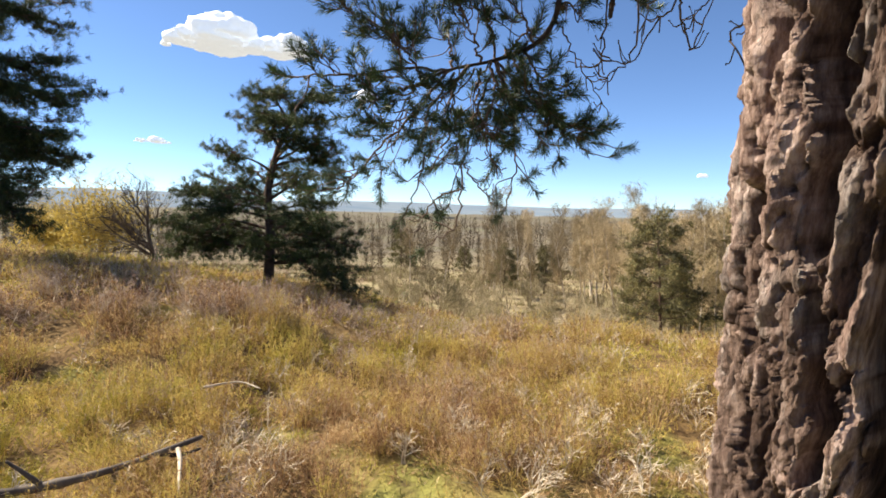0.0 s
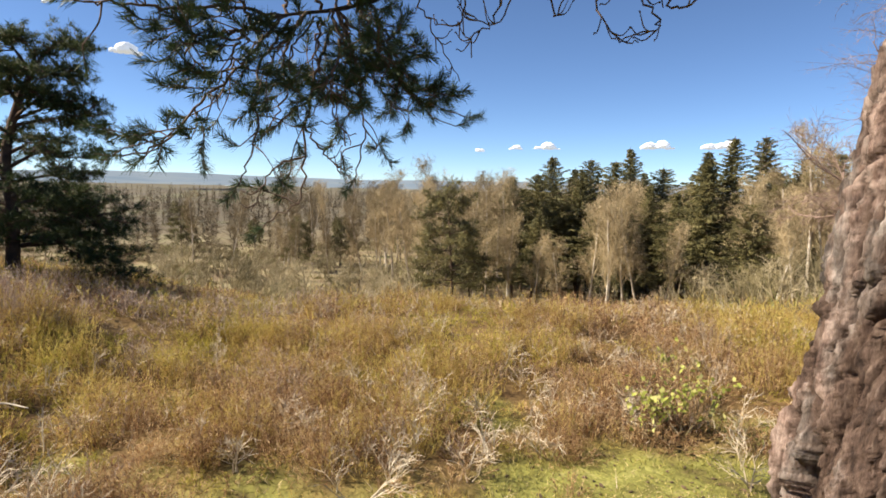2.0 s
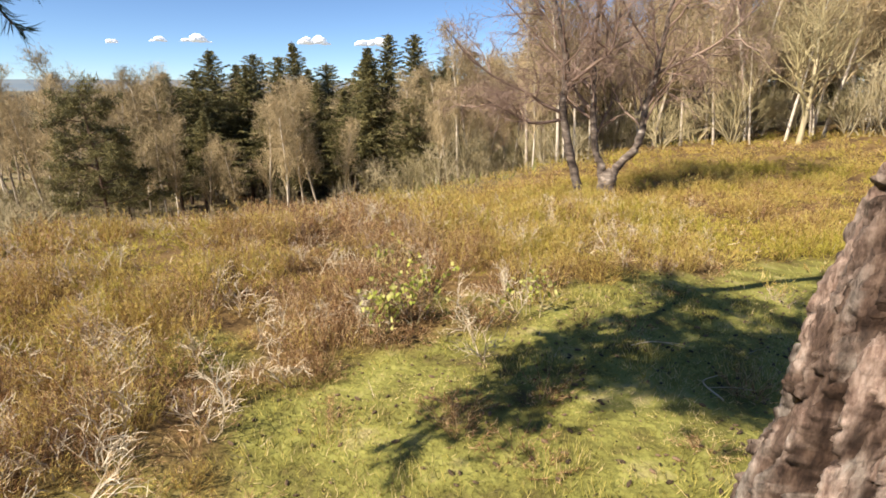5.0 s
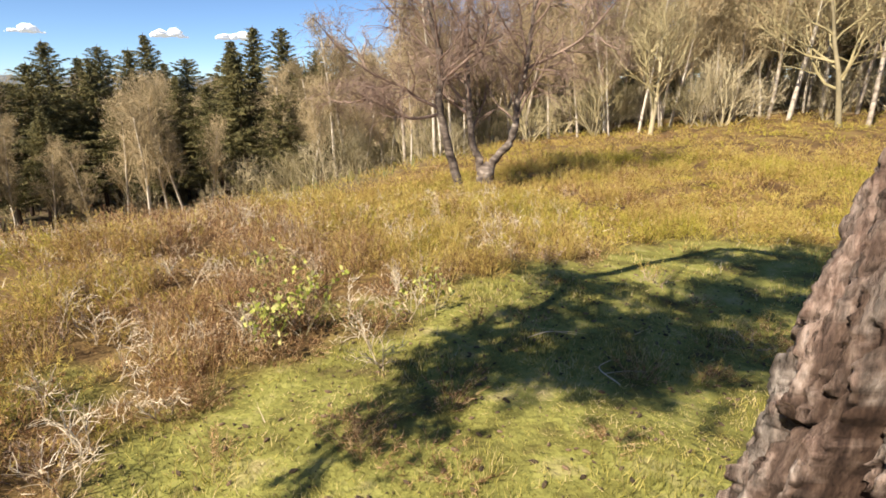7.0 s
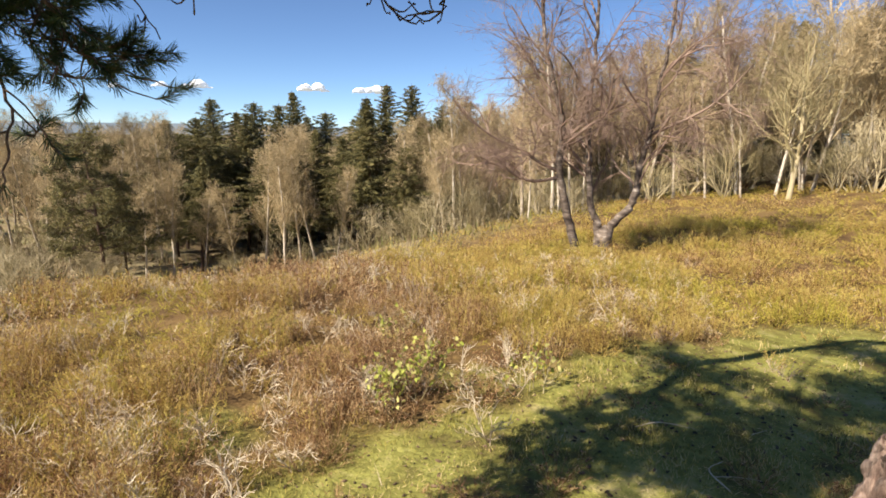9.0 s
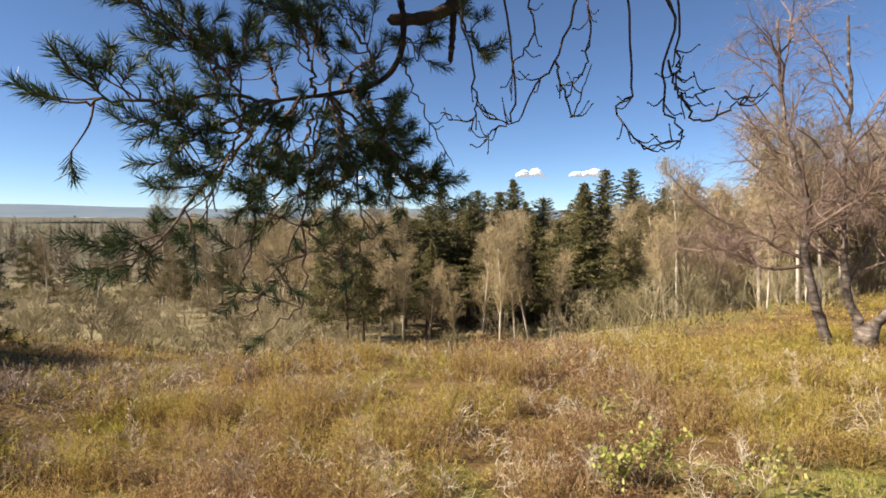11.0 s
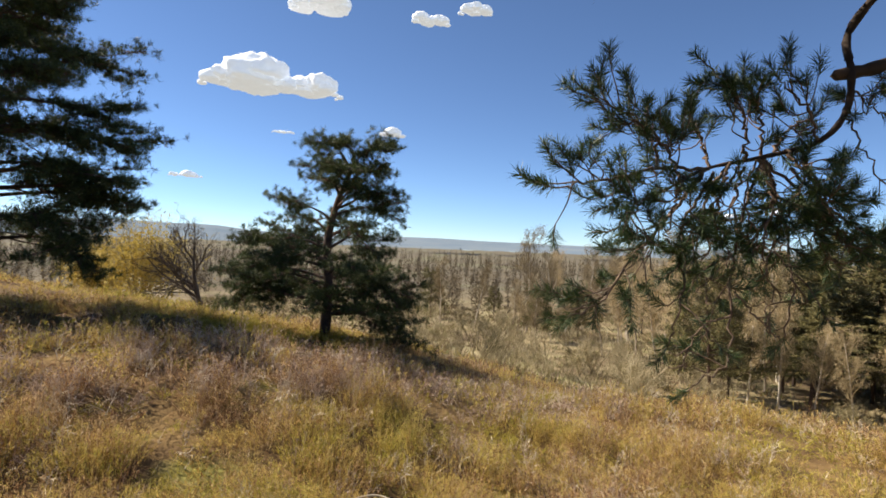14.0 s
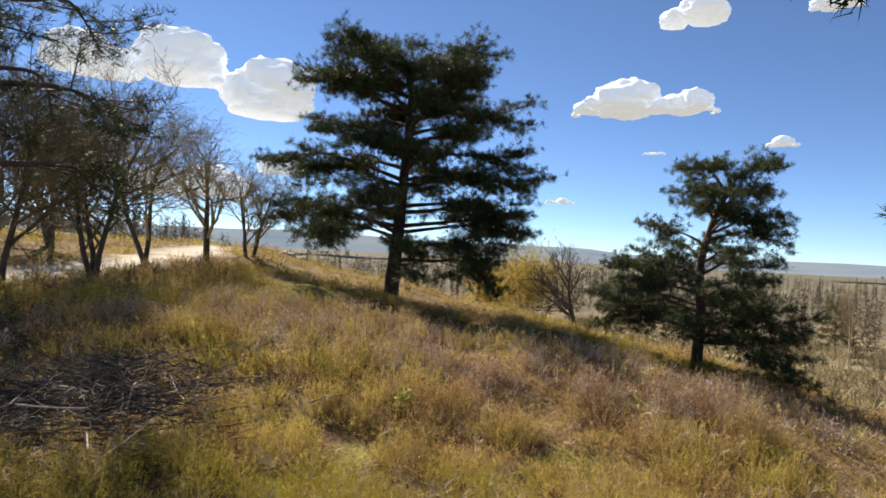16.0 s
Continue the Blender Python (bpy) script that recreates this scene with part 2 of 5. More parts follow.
def land(x, y):
    """Height of the ground: a heath plateau that falls into a wooded valley ahead."""
    x, y = np.asarray(x, float), np.asarray(y, float)
    s, c = 0.42 * x + 0.907 * y, 0.907 * x - 0.42 * y
    fall = np.interp(s, [0, 5, 8, 11, 15, 21, 29, 45, 90, 400], [0, 0.02, 0.2, 0.5, 0.95, 2.4, 5.0, 5.7, 6.6, 7.5])
    hollow = np.interp(s, [5.5, 8, 10, 14, 20, 29, 45], [0, 0.25, 0.8, 1.7, 2.0, 0.6, 0]) * bump_on(c - 2.0, 4.6)
    tilt = 0.1 * np.clip(-c - 2.0, 0, 17) * np.clip(1.3 - s / 14, 0, 1) + 0.06 * np.clip(c - 9, 0, 25) * np.clip(1 - s / 60, 0, 1) - 0.045 * np.clip(c - 1.5, 0, 7)
    far = np.clip((np.hypot(x, y) - 40) / 60, 0, 1)
    swell = far * (0.9 * np.sin(x / 23 + 1) * np.sin(y / 31) + 0.5 * np.sin(x / 11 + y / 17))
    small = 0.05 * np.sin(x * 1.3 + 0.7 * y) + 0.04 * np.sin(1.9 * y - 0.8 * x + 2) + 0.02 * np.sin(3.7 * x + 1) * np.sin(4.1 * y)
    mound = 0.16 * np.exp(-((x - 1.8) ** 2 + (y - 1.2) ** 2) / 5)
    behind = 0.06 * np.clip(-s - 3, 0, 30)
    # a low bank in front of the two heath pines, with a dip behind it
    q = y - 8.1 - 0.3 * x
    bank = np.clip((x + 10) / 2.5, 0, 1) * np.clip((1.5 - x) / 2.5, 0, 1) * (0.34 * np.exp(-np.clip(-0.9 - q, 0, 9) ** 2 / 2.4) * np.clip(0.5 - q / 0.8, 0, 1) - 0.55 * np.clip((q + 0.2) / 0.8, 0, 1) * np.clip((4.2 - q) / 2.0, 0, 1))
    brow = 0.2 * np.exp(-((x - 3.2) ** 2 + (y - 6.9) ** 2) / 4.5) + 0.3 * np.exp(-((x - 6.6) ** 2 + (y - 5.5) ** 2) / 8)
    mound = mound + bank + brow - 0.24 * np.exp(-((x + 8.6) ** 2 + (y - 11.2) ** 2) / 7)
    return mound - fall - hollow + tilt + swell + small * (1 - far) + np.where(behind > 0, behind, 0)


def mossy(x, y):
    """1 where the short mossy turf under the pine lies, 0 in the heather."""
    x, y = np.asarray(x, float), np.asarray(y, float)
    edge = 0.22 * np.sin(3.1 * x + 1.3) + 0.18 * np.sin(4.3 * y + 2.1 * x) + 0.12 * np.sin(9 * x - 5 * y)
    lane = 2.72 - 0.05 * x - 0.045 * x * x          # front edge of the turf
    m = np.clip((lane - y + edge) / 0.35 + 0.5, 0, 1) * np.clip((x + 0.3 + edge) / 0.5, 0, 1) * np.clip((7.4 - x) / 1.0, 0, 1) * np.clip((y + 7) / 2, 0, 1)
    spots = np.clip((np.sin(2.3 * x + 0.4) * np.sin(2.9 * y + 1.1) + 0.45 * np.sin(6 * x + 3 * y) - 0.62) / 0.3, 0, 1) * (np.hypot(x, y) < 5)
    glade = np.exp(-((x + 9.6) / 1.5) ** 2 - ((y - 8.9) / 0.45) ** 2)
    return np.maximum(np.maximum(m, 0.75 * spots), np.clip(2 * glade - 0.4, 0, 1))


# mesh tools ----------------------------------------------------------
class Geo:
    def __init__(self):
        self.v, self.t, self.n = [], [], 0

    def add(self, verts, tris):
        self.v.append(np.asarray(verts, float).reshape(-1, 3))
        self.t.append(np.asarray(tris, int).reshape(-1, 3) + self.n)
        self.n += len(self.v[-1])

    def mesh(self, name, smooth=False):
        me = bpy.data.meshes.new(name)
        v, t = np.concatenate(self.v), np.concatenate(self.t)
        me.vertices.add(len(v))
        me.vertices.foreach_set("co", v.astype(np.float32).ravel())
        me.loops.add(3 * len(t))
        me.loops.foreach_set("vertex_index", t.astype(np.int32).ravel())
        me.polygons.add(len(t))
        me.polygons.foreach_set("loop_start", np.arange(0, 3 * len(t), 3, dtype=np.int32))
        me.polygons.foreach_set("use_smooth", np.full(len(t), smooth))
        me.update(calc_edges=True)
        return me


def vnoise(p, seed=0):
    """Smooth value noise at points p (n, 3), about -1 to 1."""
    p = np.asarray(p, float)
    i = np.floor(p).astype(np.int64)
    f = p - i
    f = f * f * (3 - 2 * f)
    total = 0
    for dx in (0, 1):
        for dy in (0, 1):
            for dz in (0, 1):
                h = (i[:, 0] + dx) * 374761393 + (i[:, 1] + dy) * 668265263 + (i[:, 2] + dz) * 2147483647 + seed * 144665
                h = (h ^ (h >> 13)) * 1274126177
                h = ((h ^ (h >> 16)) & 0xFFFF) / 32767.5 - 1
                total = total + h * (f[:, 0] if dx else 1 - f[:, 0]) * (f[:, 1] if dy else 1 - f[:, 1]) * (f[:, 2] if dz else 1 - f[:, 2])
    return total


def fbm(p, octaves=4, seed=0):
    p = np.asarray(p, float)
    return sum(vnoise(p * 2.03 ** k + 17.3 * k, seed + k) * 0.5 ** k for k in range(octaves))


def unit(a):
    a = np.asarray(a, float)
    return a / np.maximum(np.linalg.norm(a, axis=-1, keepdims=True), 1e-9)


def curve_points(way, n):
    """A smooth line through way points."""
    way = np.asarray(way, float)
    ext = np.vstack([2 * way[0] - way[1], way, 2 * way[-1] - way[-2]])
    u = np.linspace(0, len(way) - 1 - 1e-6, n)
    i, f = u.astype(int), (u % 1)[:, None]
    a, b, c, d = ext[i], ext[i + 1], ext[i + 2], ext[i + 3]
    return 0.5 * (2 * b + (c - a) * f + (2 * a - 5 * b + 4 * c - d) * f * f + (3 * b - a - 3 * c + d) * f ** 3)


def tube(g, pts, radii, sides=6, cap=True):
    pts, radii = np.asarray(pts, float), np.asarray(radii, float)
    k = len(pts)
    d = unit(np.gradient(pts, axis=0))
    ref = np.where(np.abs(d[:, 2:3]) > 0.9, [[1.0, 0, 0]], [[0, 0, 1.0]])
    u = unit(np.cross(d, ref))
    for i in range(1, k):
        if (u[i] * u[i - 1]).sum() < 0:
            u[i] = -u[i]
    w = np.cross(d, u)
    a = np.arange(sides) * 2 * np.pi / sides
    ring = pts[:, None] + radii[:, None, None] * (np.cos(a)[None, :, None] * u[:, None] + np.sin(a)[None, :, None] * w[:, None])
    i, j = np.meshgrid(np.arange(k - 1), np.arange(sides), indexing="ij")
    j2 = (j + 1) % sides
    q = [i * sides + j, i * sides + j2, (i + 1) * sides + j2, (i + 1) * sides + j]
    tris = np.concatenate([np.stack([q[0], q[1], q[2]], -1).reshape(-1, 3), np.stack([q[0], q[2], q[3]], -1).reshape(-1, 3)])
    v = ring.reshape(-1, 3)
    if cap:
        v = np.vstack([v, pts[-1] + d[-1] * radii[-1]])
        e = (k - 1) * sides
        tris = np.vstack([tris, [(e + s, e + (s + 1) % sides, k * sides) for s in range(sides)]])
    g.add(v, tris)


def spikes(g, p, q, r):
    """Many straight thorns from p to q, three-sided."""
    p, q = np.asarray(p, float), np.asarray(q, float)
    d = unit(q - p)
    u = unit(np.cross(d, d[:, [1, 2, 0]] + 0.31))
    w = np.cross(d, u)
    r = np.broadcast_to(r, (len(p),))[:, None]
    v = np.stack([p + r * u, p + r * (-0.5 * u + 0.87 * w), p + r * (-0.5 * u - 0.87 * w), q], 1).reshape(-1, 3)
    b = np.arange(len(p))[:, None, None] * 4
    g.add(v, (b + np.array([[0, 1, 3], [1, 2, 3], [2, 0, 3]])[None]).reshape(-1, 3))


def blades(g, p, q, width, rng, bend=0.0):
    """Many thin leaves from p to q: a quad that narrows to a point."""
    p, q = np.asarray(p, float), np.asarray(q, float)
    d = q - p
    side = unit(np.cross(d, rng.normal(size=d.shape))) * np.broadcast_to(width, (len(p),))[:, None] / 2
    mid = p + 0.55 * d + bend * rng.normal(size=d.shape) * np.linalg.norm(d, axis=1, keepdims=True)
    v = np.stack([p - side * 0.7, p + side * 0.7, mid + side, mid - side, q], 1).reshape(-1, 3)
    b = np.arange(len(p))[:, None, None] * 5
    g.add(v, (b + np.array([[0, 1, 2], [0, 2, 3], [3, 2, 4]])[None]).reshape(-1, 3))


def slivers(g, p, q, width, rng):
    """The cheapest leaves: one triangle each."""
    p, q = np.asarray(p, float), np.asarray(q, float)
    side = unit(np.cross(q - p, rng.normal(size=p.shape))) * np.broadcast_to(width, (len(p),))[:, None] / 2
    v = np.stack([p - side, p + side, q], 1).reshape(-1, 3)
    g.add(v, np.arange(len(p) * 3).reshape(-1, 3))


def thing(name, label, category, group="", kind="", at=None):
    ob = tagged(new(name), label, category, group, kind)
    if at is not None:
        ob.matrix_basis = Matrix.Translation(at)
    return ob


def part(name, me, material, parent=None, label=""):
    ob = new(name, me)
    if material:
        me.materials.append(material)
    ob.parent = parent
    if label:
        ob["label"] = label
    return ob


def whole(name, me, material, label, category, group="", kind=""):
    me.materials.append(material)
    return tagged(new(name, me), label, category, group, kind)


def turned(d, angle, rng):
    """d turned by an angle (radians) towards a random side."""
    side = unit(np.cross(d, rng.normal(size=3)))
    return unit(d * np.cos(angle) + side * np.sin(angle))


def grow(rng, p, d, length, r, level, spec, out):
    """Branches that fork again and again; out[level] takes (points, radii)."""
    n = spec["seg"][level]
    pts, dirs = [np.array(p, float)], [unit(d)]
    for i in range(n):
        e = unit(dirs[-1] + rng.normal(size=3) * spec["wander"][level] + np.array([0, 0, spec["lift"][level]]))
        pts.append(pts[-1] + e * length / n)
        dirs.append(e)
    tip = spec.get("tip", 0.35)
    out[level].append((np.array(pts), np.linspace(r, r * tip, n + 1)))
    if level + 1 >= len(spec["seg"]):
        return
    kids = spec["kids"][level]
    for k in range(kids):
        f = spec["low"][level] + (1 - spec["low"][level]) * (k + rng.random()) / kids
        i = min(int(f * n), n - 1)
        q = pts[i] + (pts[i + 1] - pts[i]) * (f * n - i)
        e = turned(dirs[i + 1], radians(spec["angle"][level] * rng.uniform(0.7, 1.25)), rng)
        grow(rng, q, e, length * spec["ratio"][level] * rng.uniform(0.7, 1.2) * (1.15 - 0.5 * f), max(r * (1 - 0.6 * f) * 0.55, spec["thin"]), level + 1, spec, out)


def skin(out, sides, g, first=0, last=None):
    for lv, lines in enumerate(out[first:last], first):
        if sides[lv] == 1 and lines:
            p = np.array([l[0][0] for l in lines]); q = np.array([l[0][-1] for l in lines]); r = np.array([l[1][0] for l in lines])
            spikes(g, p, q, r)
        else:
            for pts, radii in lines:
                tube(g, pts, radii, sides[lv])


# ground --------------------------------------------------------------
def sandy(x, y):
    """The pale sand track that comes up on the left and runs on round the hill."""
    w = np.interp(y, [2.5, 4.4, 5.4, 6.8, 8.7, 10, 13, 19, 24, 29], [-12.6, -12.3, -12.5, -13, -14.2, -14.9, -18, -22, -19, -13])
    return np.clip((0.75 - np.abs(x - w) * 0.75) / 0.2, 0, 1) * (y > 1.0) * (y < 29.5)


def ground():
    n = 281
    u = np.linspace(-7.6, 7.6, n)
    a = 2.4 * np.sinh(u * 0.96)
    x, y = np.meshgrid(a + 2, a + 5, indexing="ij")
    z = land(x, y)
    v = np.stack([x, y, z], -1).reshape(-1, 3)
    i, j = np.meshgrid(np.arange(n - 1), np.arange(n - 1), indexing="ij")
    q = i * n + j
    t = np.concatenate([np.stack([q, q + n, q + n + 1], -1).reshape(-1, 3), np.stack([q, q + n + 1, q + 1], -1).reshape(-1, 3)])
    g = Geo()
    g.add(v, t)
    me = g.mesh("ground", True)
    d = np.hypot(x, y)
    s = 0.42 * x + 0.907 * y
    for key, val in (("turf", mossy(x, y)), ("valley", np.clip((s - 13) / 5, 0, 1)), ("distance", np.clip((d - 60) / 60, 0, 1)), ("sand", sandy(x, y))):
        at = me.attributes.new(key, "FLOAT", "POINT")
        at.data.foreach_set("value", val.astype(np.float32).ravel())
    whole("ground", me, GROUND, "rolling heath ground with brown heather and mossy turf", "ground", kind="structure")


ground()


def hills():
    """Low hills along the horizon, with blue haze painted into their colour."""
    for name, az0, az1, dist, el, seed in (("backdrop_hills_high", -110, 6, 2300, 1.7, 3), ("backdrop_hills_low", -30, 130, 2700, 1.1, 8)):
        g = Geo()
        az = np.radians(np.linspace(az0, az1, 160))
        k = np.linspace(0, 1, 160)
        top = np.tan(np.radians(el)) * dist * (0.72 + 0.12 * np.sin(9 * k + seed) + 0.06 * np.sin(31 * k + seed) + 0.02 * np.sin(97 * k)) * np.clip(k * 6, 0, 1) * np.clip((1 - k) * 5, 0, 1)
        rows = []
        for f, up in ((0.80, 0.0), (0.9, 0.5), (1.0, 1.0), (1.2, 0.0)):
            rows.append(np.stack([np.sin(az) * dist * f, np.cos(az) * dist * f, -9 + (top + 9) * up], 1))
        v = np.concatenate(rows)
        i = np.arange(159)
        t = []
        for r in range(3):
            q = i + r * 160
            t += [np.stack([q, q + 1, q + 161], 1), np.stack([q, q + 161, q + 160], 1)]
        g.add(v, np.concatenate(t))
        whole(name, g.mesh(name, True), HILL_HAZE, "low wooded hills far off, blue haze painted into their colour", "hills", kind="structure")


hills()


# clouds --------------------------------------------------------------
def cloud(az, el, wide, high, seed, flat=0.25):
    rng = np.random.default_rng(seed)
    dist = 900.0
    az, el = radians(az), radians(el)
    base = np.array([math.sin(az) * math.cos(el), math.cos(az) * math.cos(el), math.sin(el)]) * dist
    right, w, h = np.array([math.cos(az), -math.sin(az), 0]), radians(wide) * dist, radians(high) * dist
    out = np.array([math.sin(az), math.cos(az), 0])
    bm = bmesh.new()
    bmesh.ops.create_icosphere(bm, subdivisions=4, radius=1)
    sv = np.array([v.co[:] for v in bm.verts])
    st = np.array([[v.index for v in f.verts] for f in bm.faces])
    bm.free()
    g = Geo()
    n = int(12 + 26 * wide / 14)
    lump = rng.random(3)
    for k in range(n):
        u = (k + 0.5) / n - 0.5 + rng.uniform(-0.04, 0.04)
        env = (1 - (2 * abs(u)) ** 2.4) * (0.7 + 0.3 * math.sin(11 * u + 6 * lump[0]))
        r = h * (0.07 + 0.33 * max(env, 0)) * rng.uniform(0.45, 1.1)
        c = base + right * u * (w - h * 0.4) + np.array([0, 0, -0.2 * h + 0.5 * r + h * 0.22 * rng.random() * max(env, 0)]) + out * rng.uniform(-0.25, 0.25) * h
        p = sv * [1.5, 1.5, 1.0]
        q = (sv * r * 5.0 / h) + [k * 3.1 + seed, 0, 0]
        puff = 0.36 * (1 - np.abs(fbm(q * 0.8, 1, seed))) + 0.16 * (1 - np.abs(fbm(q * 1.9, 1, seed + 5))) + 0.09 * fbm(q * 4.0, 4, seed + 9)
        p = p * (0.62 + puff)[:, None] * r
        floor_z = (-0.38 + 0.1 * rng.random()) * r
        p[:, 2] = np.where(p[:, 2] < floor_z, floor_z + 0.45 * (p[:, 2] - floor_z), p[:, 2])
        g.add(c + p, st)
    return whole("cloud", g.mesh("cloud", True), CLOUD, "small white fair-weather cumulus cloud with a grey base", "cloud", "clouds over the heath")


cloud(-13.3, 14.9, 14.5, 4.2, 1)
cloud(-1.2, 11.0, 3.0, 1.5, 2)
cloud(-20.3, 5.7, 3.4, 0.9, 3)
cloud(-8.6, 22.3, 6.0, 3.4, 4)
cloud(2.2, 21.6, 4.0, 1.8, 5)
cloud(6.6, 22.6, 3.6, 1.6, 6)
cloud(-64, 14.6, 7.5, 5.0, 7)
cloud(-57.2, 15.4, 8.5, 6.0, 8)
cloud(-49.5, 13.6, 6.5, 7.2, 9)
cloud(-47.5, 7.5, 5.0, 3.0, 10)
cloud(-55.5, 5.2, 11.0, 5.0, 17)
cloud(-65.0, 6.0, 10.0, 5.0, 18)
cloud(37.4, 4.2, 3.0, 0.9, 11)
cloud(34.4, 4.1, 1.6, 0.7, 12)
cloud(47.6, 4.3, 3.4, 1.1, 13)
cloud(52.8, 4.3, 3.6, 1.2, 14)
cloud(30.9, 3.8, 1.0, 0.5, 15)
cloud(-11.8, 10.4, 2.4, 0.5, 16)


# the near pine -------------------------------------------------------
BASE, LEAN_TOP = np.array([0.771, 0.673]), np.array([-0.097, -0.191])   # foot, and drift in metres per metre of height


def bark_trunk(rng, z0, z1, rows, around, radius):
    """A pine trunk whose thick bark is split into long, flat, flaking plates. Gives the mesh, with each plate's tone
    and the painted crack shade.
    """
    z = np.linspace(z0, z1, rows)
    a = np.linspace(0, 2 * np.pi, around, endpoint=False)
    a = a + 0.62 * np.sin(a - 3.9 + np.pi)                     # finer on the side of the path
    zz, aa = np.meshgrid(z, a, indexing="ij")
    r = radius(zz) * (1 + 0.02 * np.sin(2 * aa + 1) + 0.015 * np.sin(3 * aa + 2 + zz))
    flare = np.exp(-np.maximum(zz - 0.05, 0) / 0.16)
    r = r + flare * (0.085 + 0.025 * np.sin(3 * aa + 0.6) + 0.02 * np.sin(5 * aa + 2))
    R = 0.19
    per = 2 * np.pi * R
    ring = np.stack([np.cos(aa).ravel() * R, np.sin(aa).ravel() * R, zz.ravel()], 1)
    px = aa.ravel() * R

    def terraces(scale, octaves, seed, steps, steep):
        """Layers of bark that end in sharp edges."""
        f = fbm(ring * scale, octaves, seed)
        f = (f - f.mean()) / f.std() * steps
        k = np.floor(f)
        u = np.clip((f - k) / steep, 0, 1)
        return k + u * u * (3 - 2 * u)

    warp = 0.012 * np.stack([fbm(ring * [30, 30, 9], 2, 61), fbm(ring * [30, 30, 9], 2, 62), 0 * px], 1)
    ring = ring + warp
    def cells(wide, high, seed):
        """Irregular bark plates: gap to the next plate, a random number and the place on the plate."""
        nu = round(per / wide)
        bend = np.stack([fbm(ring * [34, 34, 12], 3, seed + 1), fbm(ring * [34, 34, 12], 3, seed + 2)], 1)
        u, v = px / (per / nu) + 0.42 * bend[:, 0], zz.ravel() / high + 0.38 * bend[:, 1]
        iu, iv = np.floor(u).astype(int), np.floor(v).astype(int)
        near, next_, key, lx, lz = np.full(u.size, 9.0), np.full(u.size, 9.0), np.zeros(u.size), np.zeros(u.size), np.zeros(u.size)
        table = np.random.default_rng(seed).random((nu, 200, 3))
        for du in (-1, 0, 1):
            for dv in (-1, 0, 1):
                t = table[(iu + du) % nu, (iv + dv) % 200]
                ex, ez = u - iu - du - t[:, 0], v - iv - dv - t[:, 1]
                dist = np.hypot(ex, ez)
                closer = dist < near
                next_ = np.where(closer, near, np.minimum(next_, dist))
                key, lx, lz = np.where(closer, t[:, 2], key), np.where(closer, ex, lx), np.where(closer, ez, lz)
                near = np.where(closer, dist, near)
        return next_ - near, key, lx, lz

    gap, key, lx, lz = cells(0.034, 0.17, 300)
    gap2, key2, lx2, lz2 = cells(0.014, 0.07, 400)
    edge, edge2 = np.clip(gap / 0.14, 0, 1), np.clip(gap2 / 0.2, 0, 1)
    tilt = (np.sin(40 * key) * lx + np.cos(57 * key) * lz) * 0.7
    layers = np.clip(terraces([56, 56, 7.5], 4, 5, 1.2, 0.12), -2.5, 2.5)
    plates = np.clip(0.7 * layers + 1.2 * (key - 0.5) + tilt + 0.8 * edge ** 0.4 - 0.5 + 0.18 * (key2 - 0.5) * edge2, -2.5, 2.5)
    flakes = np.clip(terraces([125, 125, 22], 3, 9, 1.2, 0.15), -3, 3)
    depth = 0.0062 * plates + 0.0026 * flakes + 0.018 - 0.009 * (1 - edge) ** 2
    # the deep cracks that run up the trunk
    split = np.zeros(px.size)
    for k in range(17):
        a0, seed = k * per / 17 + rng.uniform(-0.02, 0.02), 40 + k
        line = np.stack([np.full(rows, k * 3.1), np.full(rows, 0.5), z * 3.2], 1)
        mid = a0 + 0.028 * fbm(line, 2, seed) + 0.016 * fbm(line * 5, 2, seed + 50)
        wide = np.clip(0.0125 + 0.03 * fbm(line * 1.4 + 7, 2, seed + 90) + 0.012 * fbm(line * 6, 2, seed + 20), 0, 0.019)
        off = np.abs((px.reshape(rows, -1) - mid[:, None] + per / 2) % per - per / 2)
        split = np.maximum(split, np.clip((wide[:, None] - off) / 0.004 + 0.6 * fbm(ring * [90, 90, 22], 2, 33).reshape(rows, -1), 0, 1).ravel() * (np.repeat(wide, around) > 0.001))
    depth = depth * (1 - split) - 0.03 * split
    r = r + (depth + 0.0014 * fbm(ring * [190, 190, 50], 3, 12)).reshape(r.shape) - 0.02
    x = BASE[0] + LEAN_TOP[0] * zz + r * np.cos(aa)
    y = BASE[1] + LEAN_TOP[1] * zz + r * np.sin(aa)
    v = np.stack([x, y, zz], -1).reshape(-1, 3)
    i, j = np.meshgrid(np.arange(rows - 1), np.arange(around), indexing="ij")
    j2 = (j + 1) % around
    q0, q1, q2, q3 = i * around + j, i * around + j2, (i + 1) * around + j2, (i + 1) * around + j
    t = np.concatenate([np.stack([q0, q1, q2], -1).reshape(-1, 3), np.stack([q0, q2, q3], -1).reshape(-1, 3)])
    g = Geo()
    g.add(v, t)
    me = g.mesh("trunk", True)
    # Tone differs at random, and is darker the deeper the plate lies.
    at = me.attributes.new("plate_tone", "FLOAT", "POINT")
    at.data.foreach_set("value", np.clip(0.42 + 0.16 * plates + 0.04 * flakes + 0.4 * (key2 - 0.5) + 0.4 * fbm(ring * [9, 9, 3], 2, 71), 0, 1).astype(np.float32))
    # Where crack shade is painted: splits, plate gaps and sunken layers.
    at = me.attributes.new("furrow_shade", "FLOAT", "POINT")
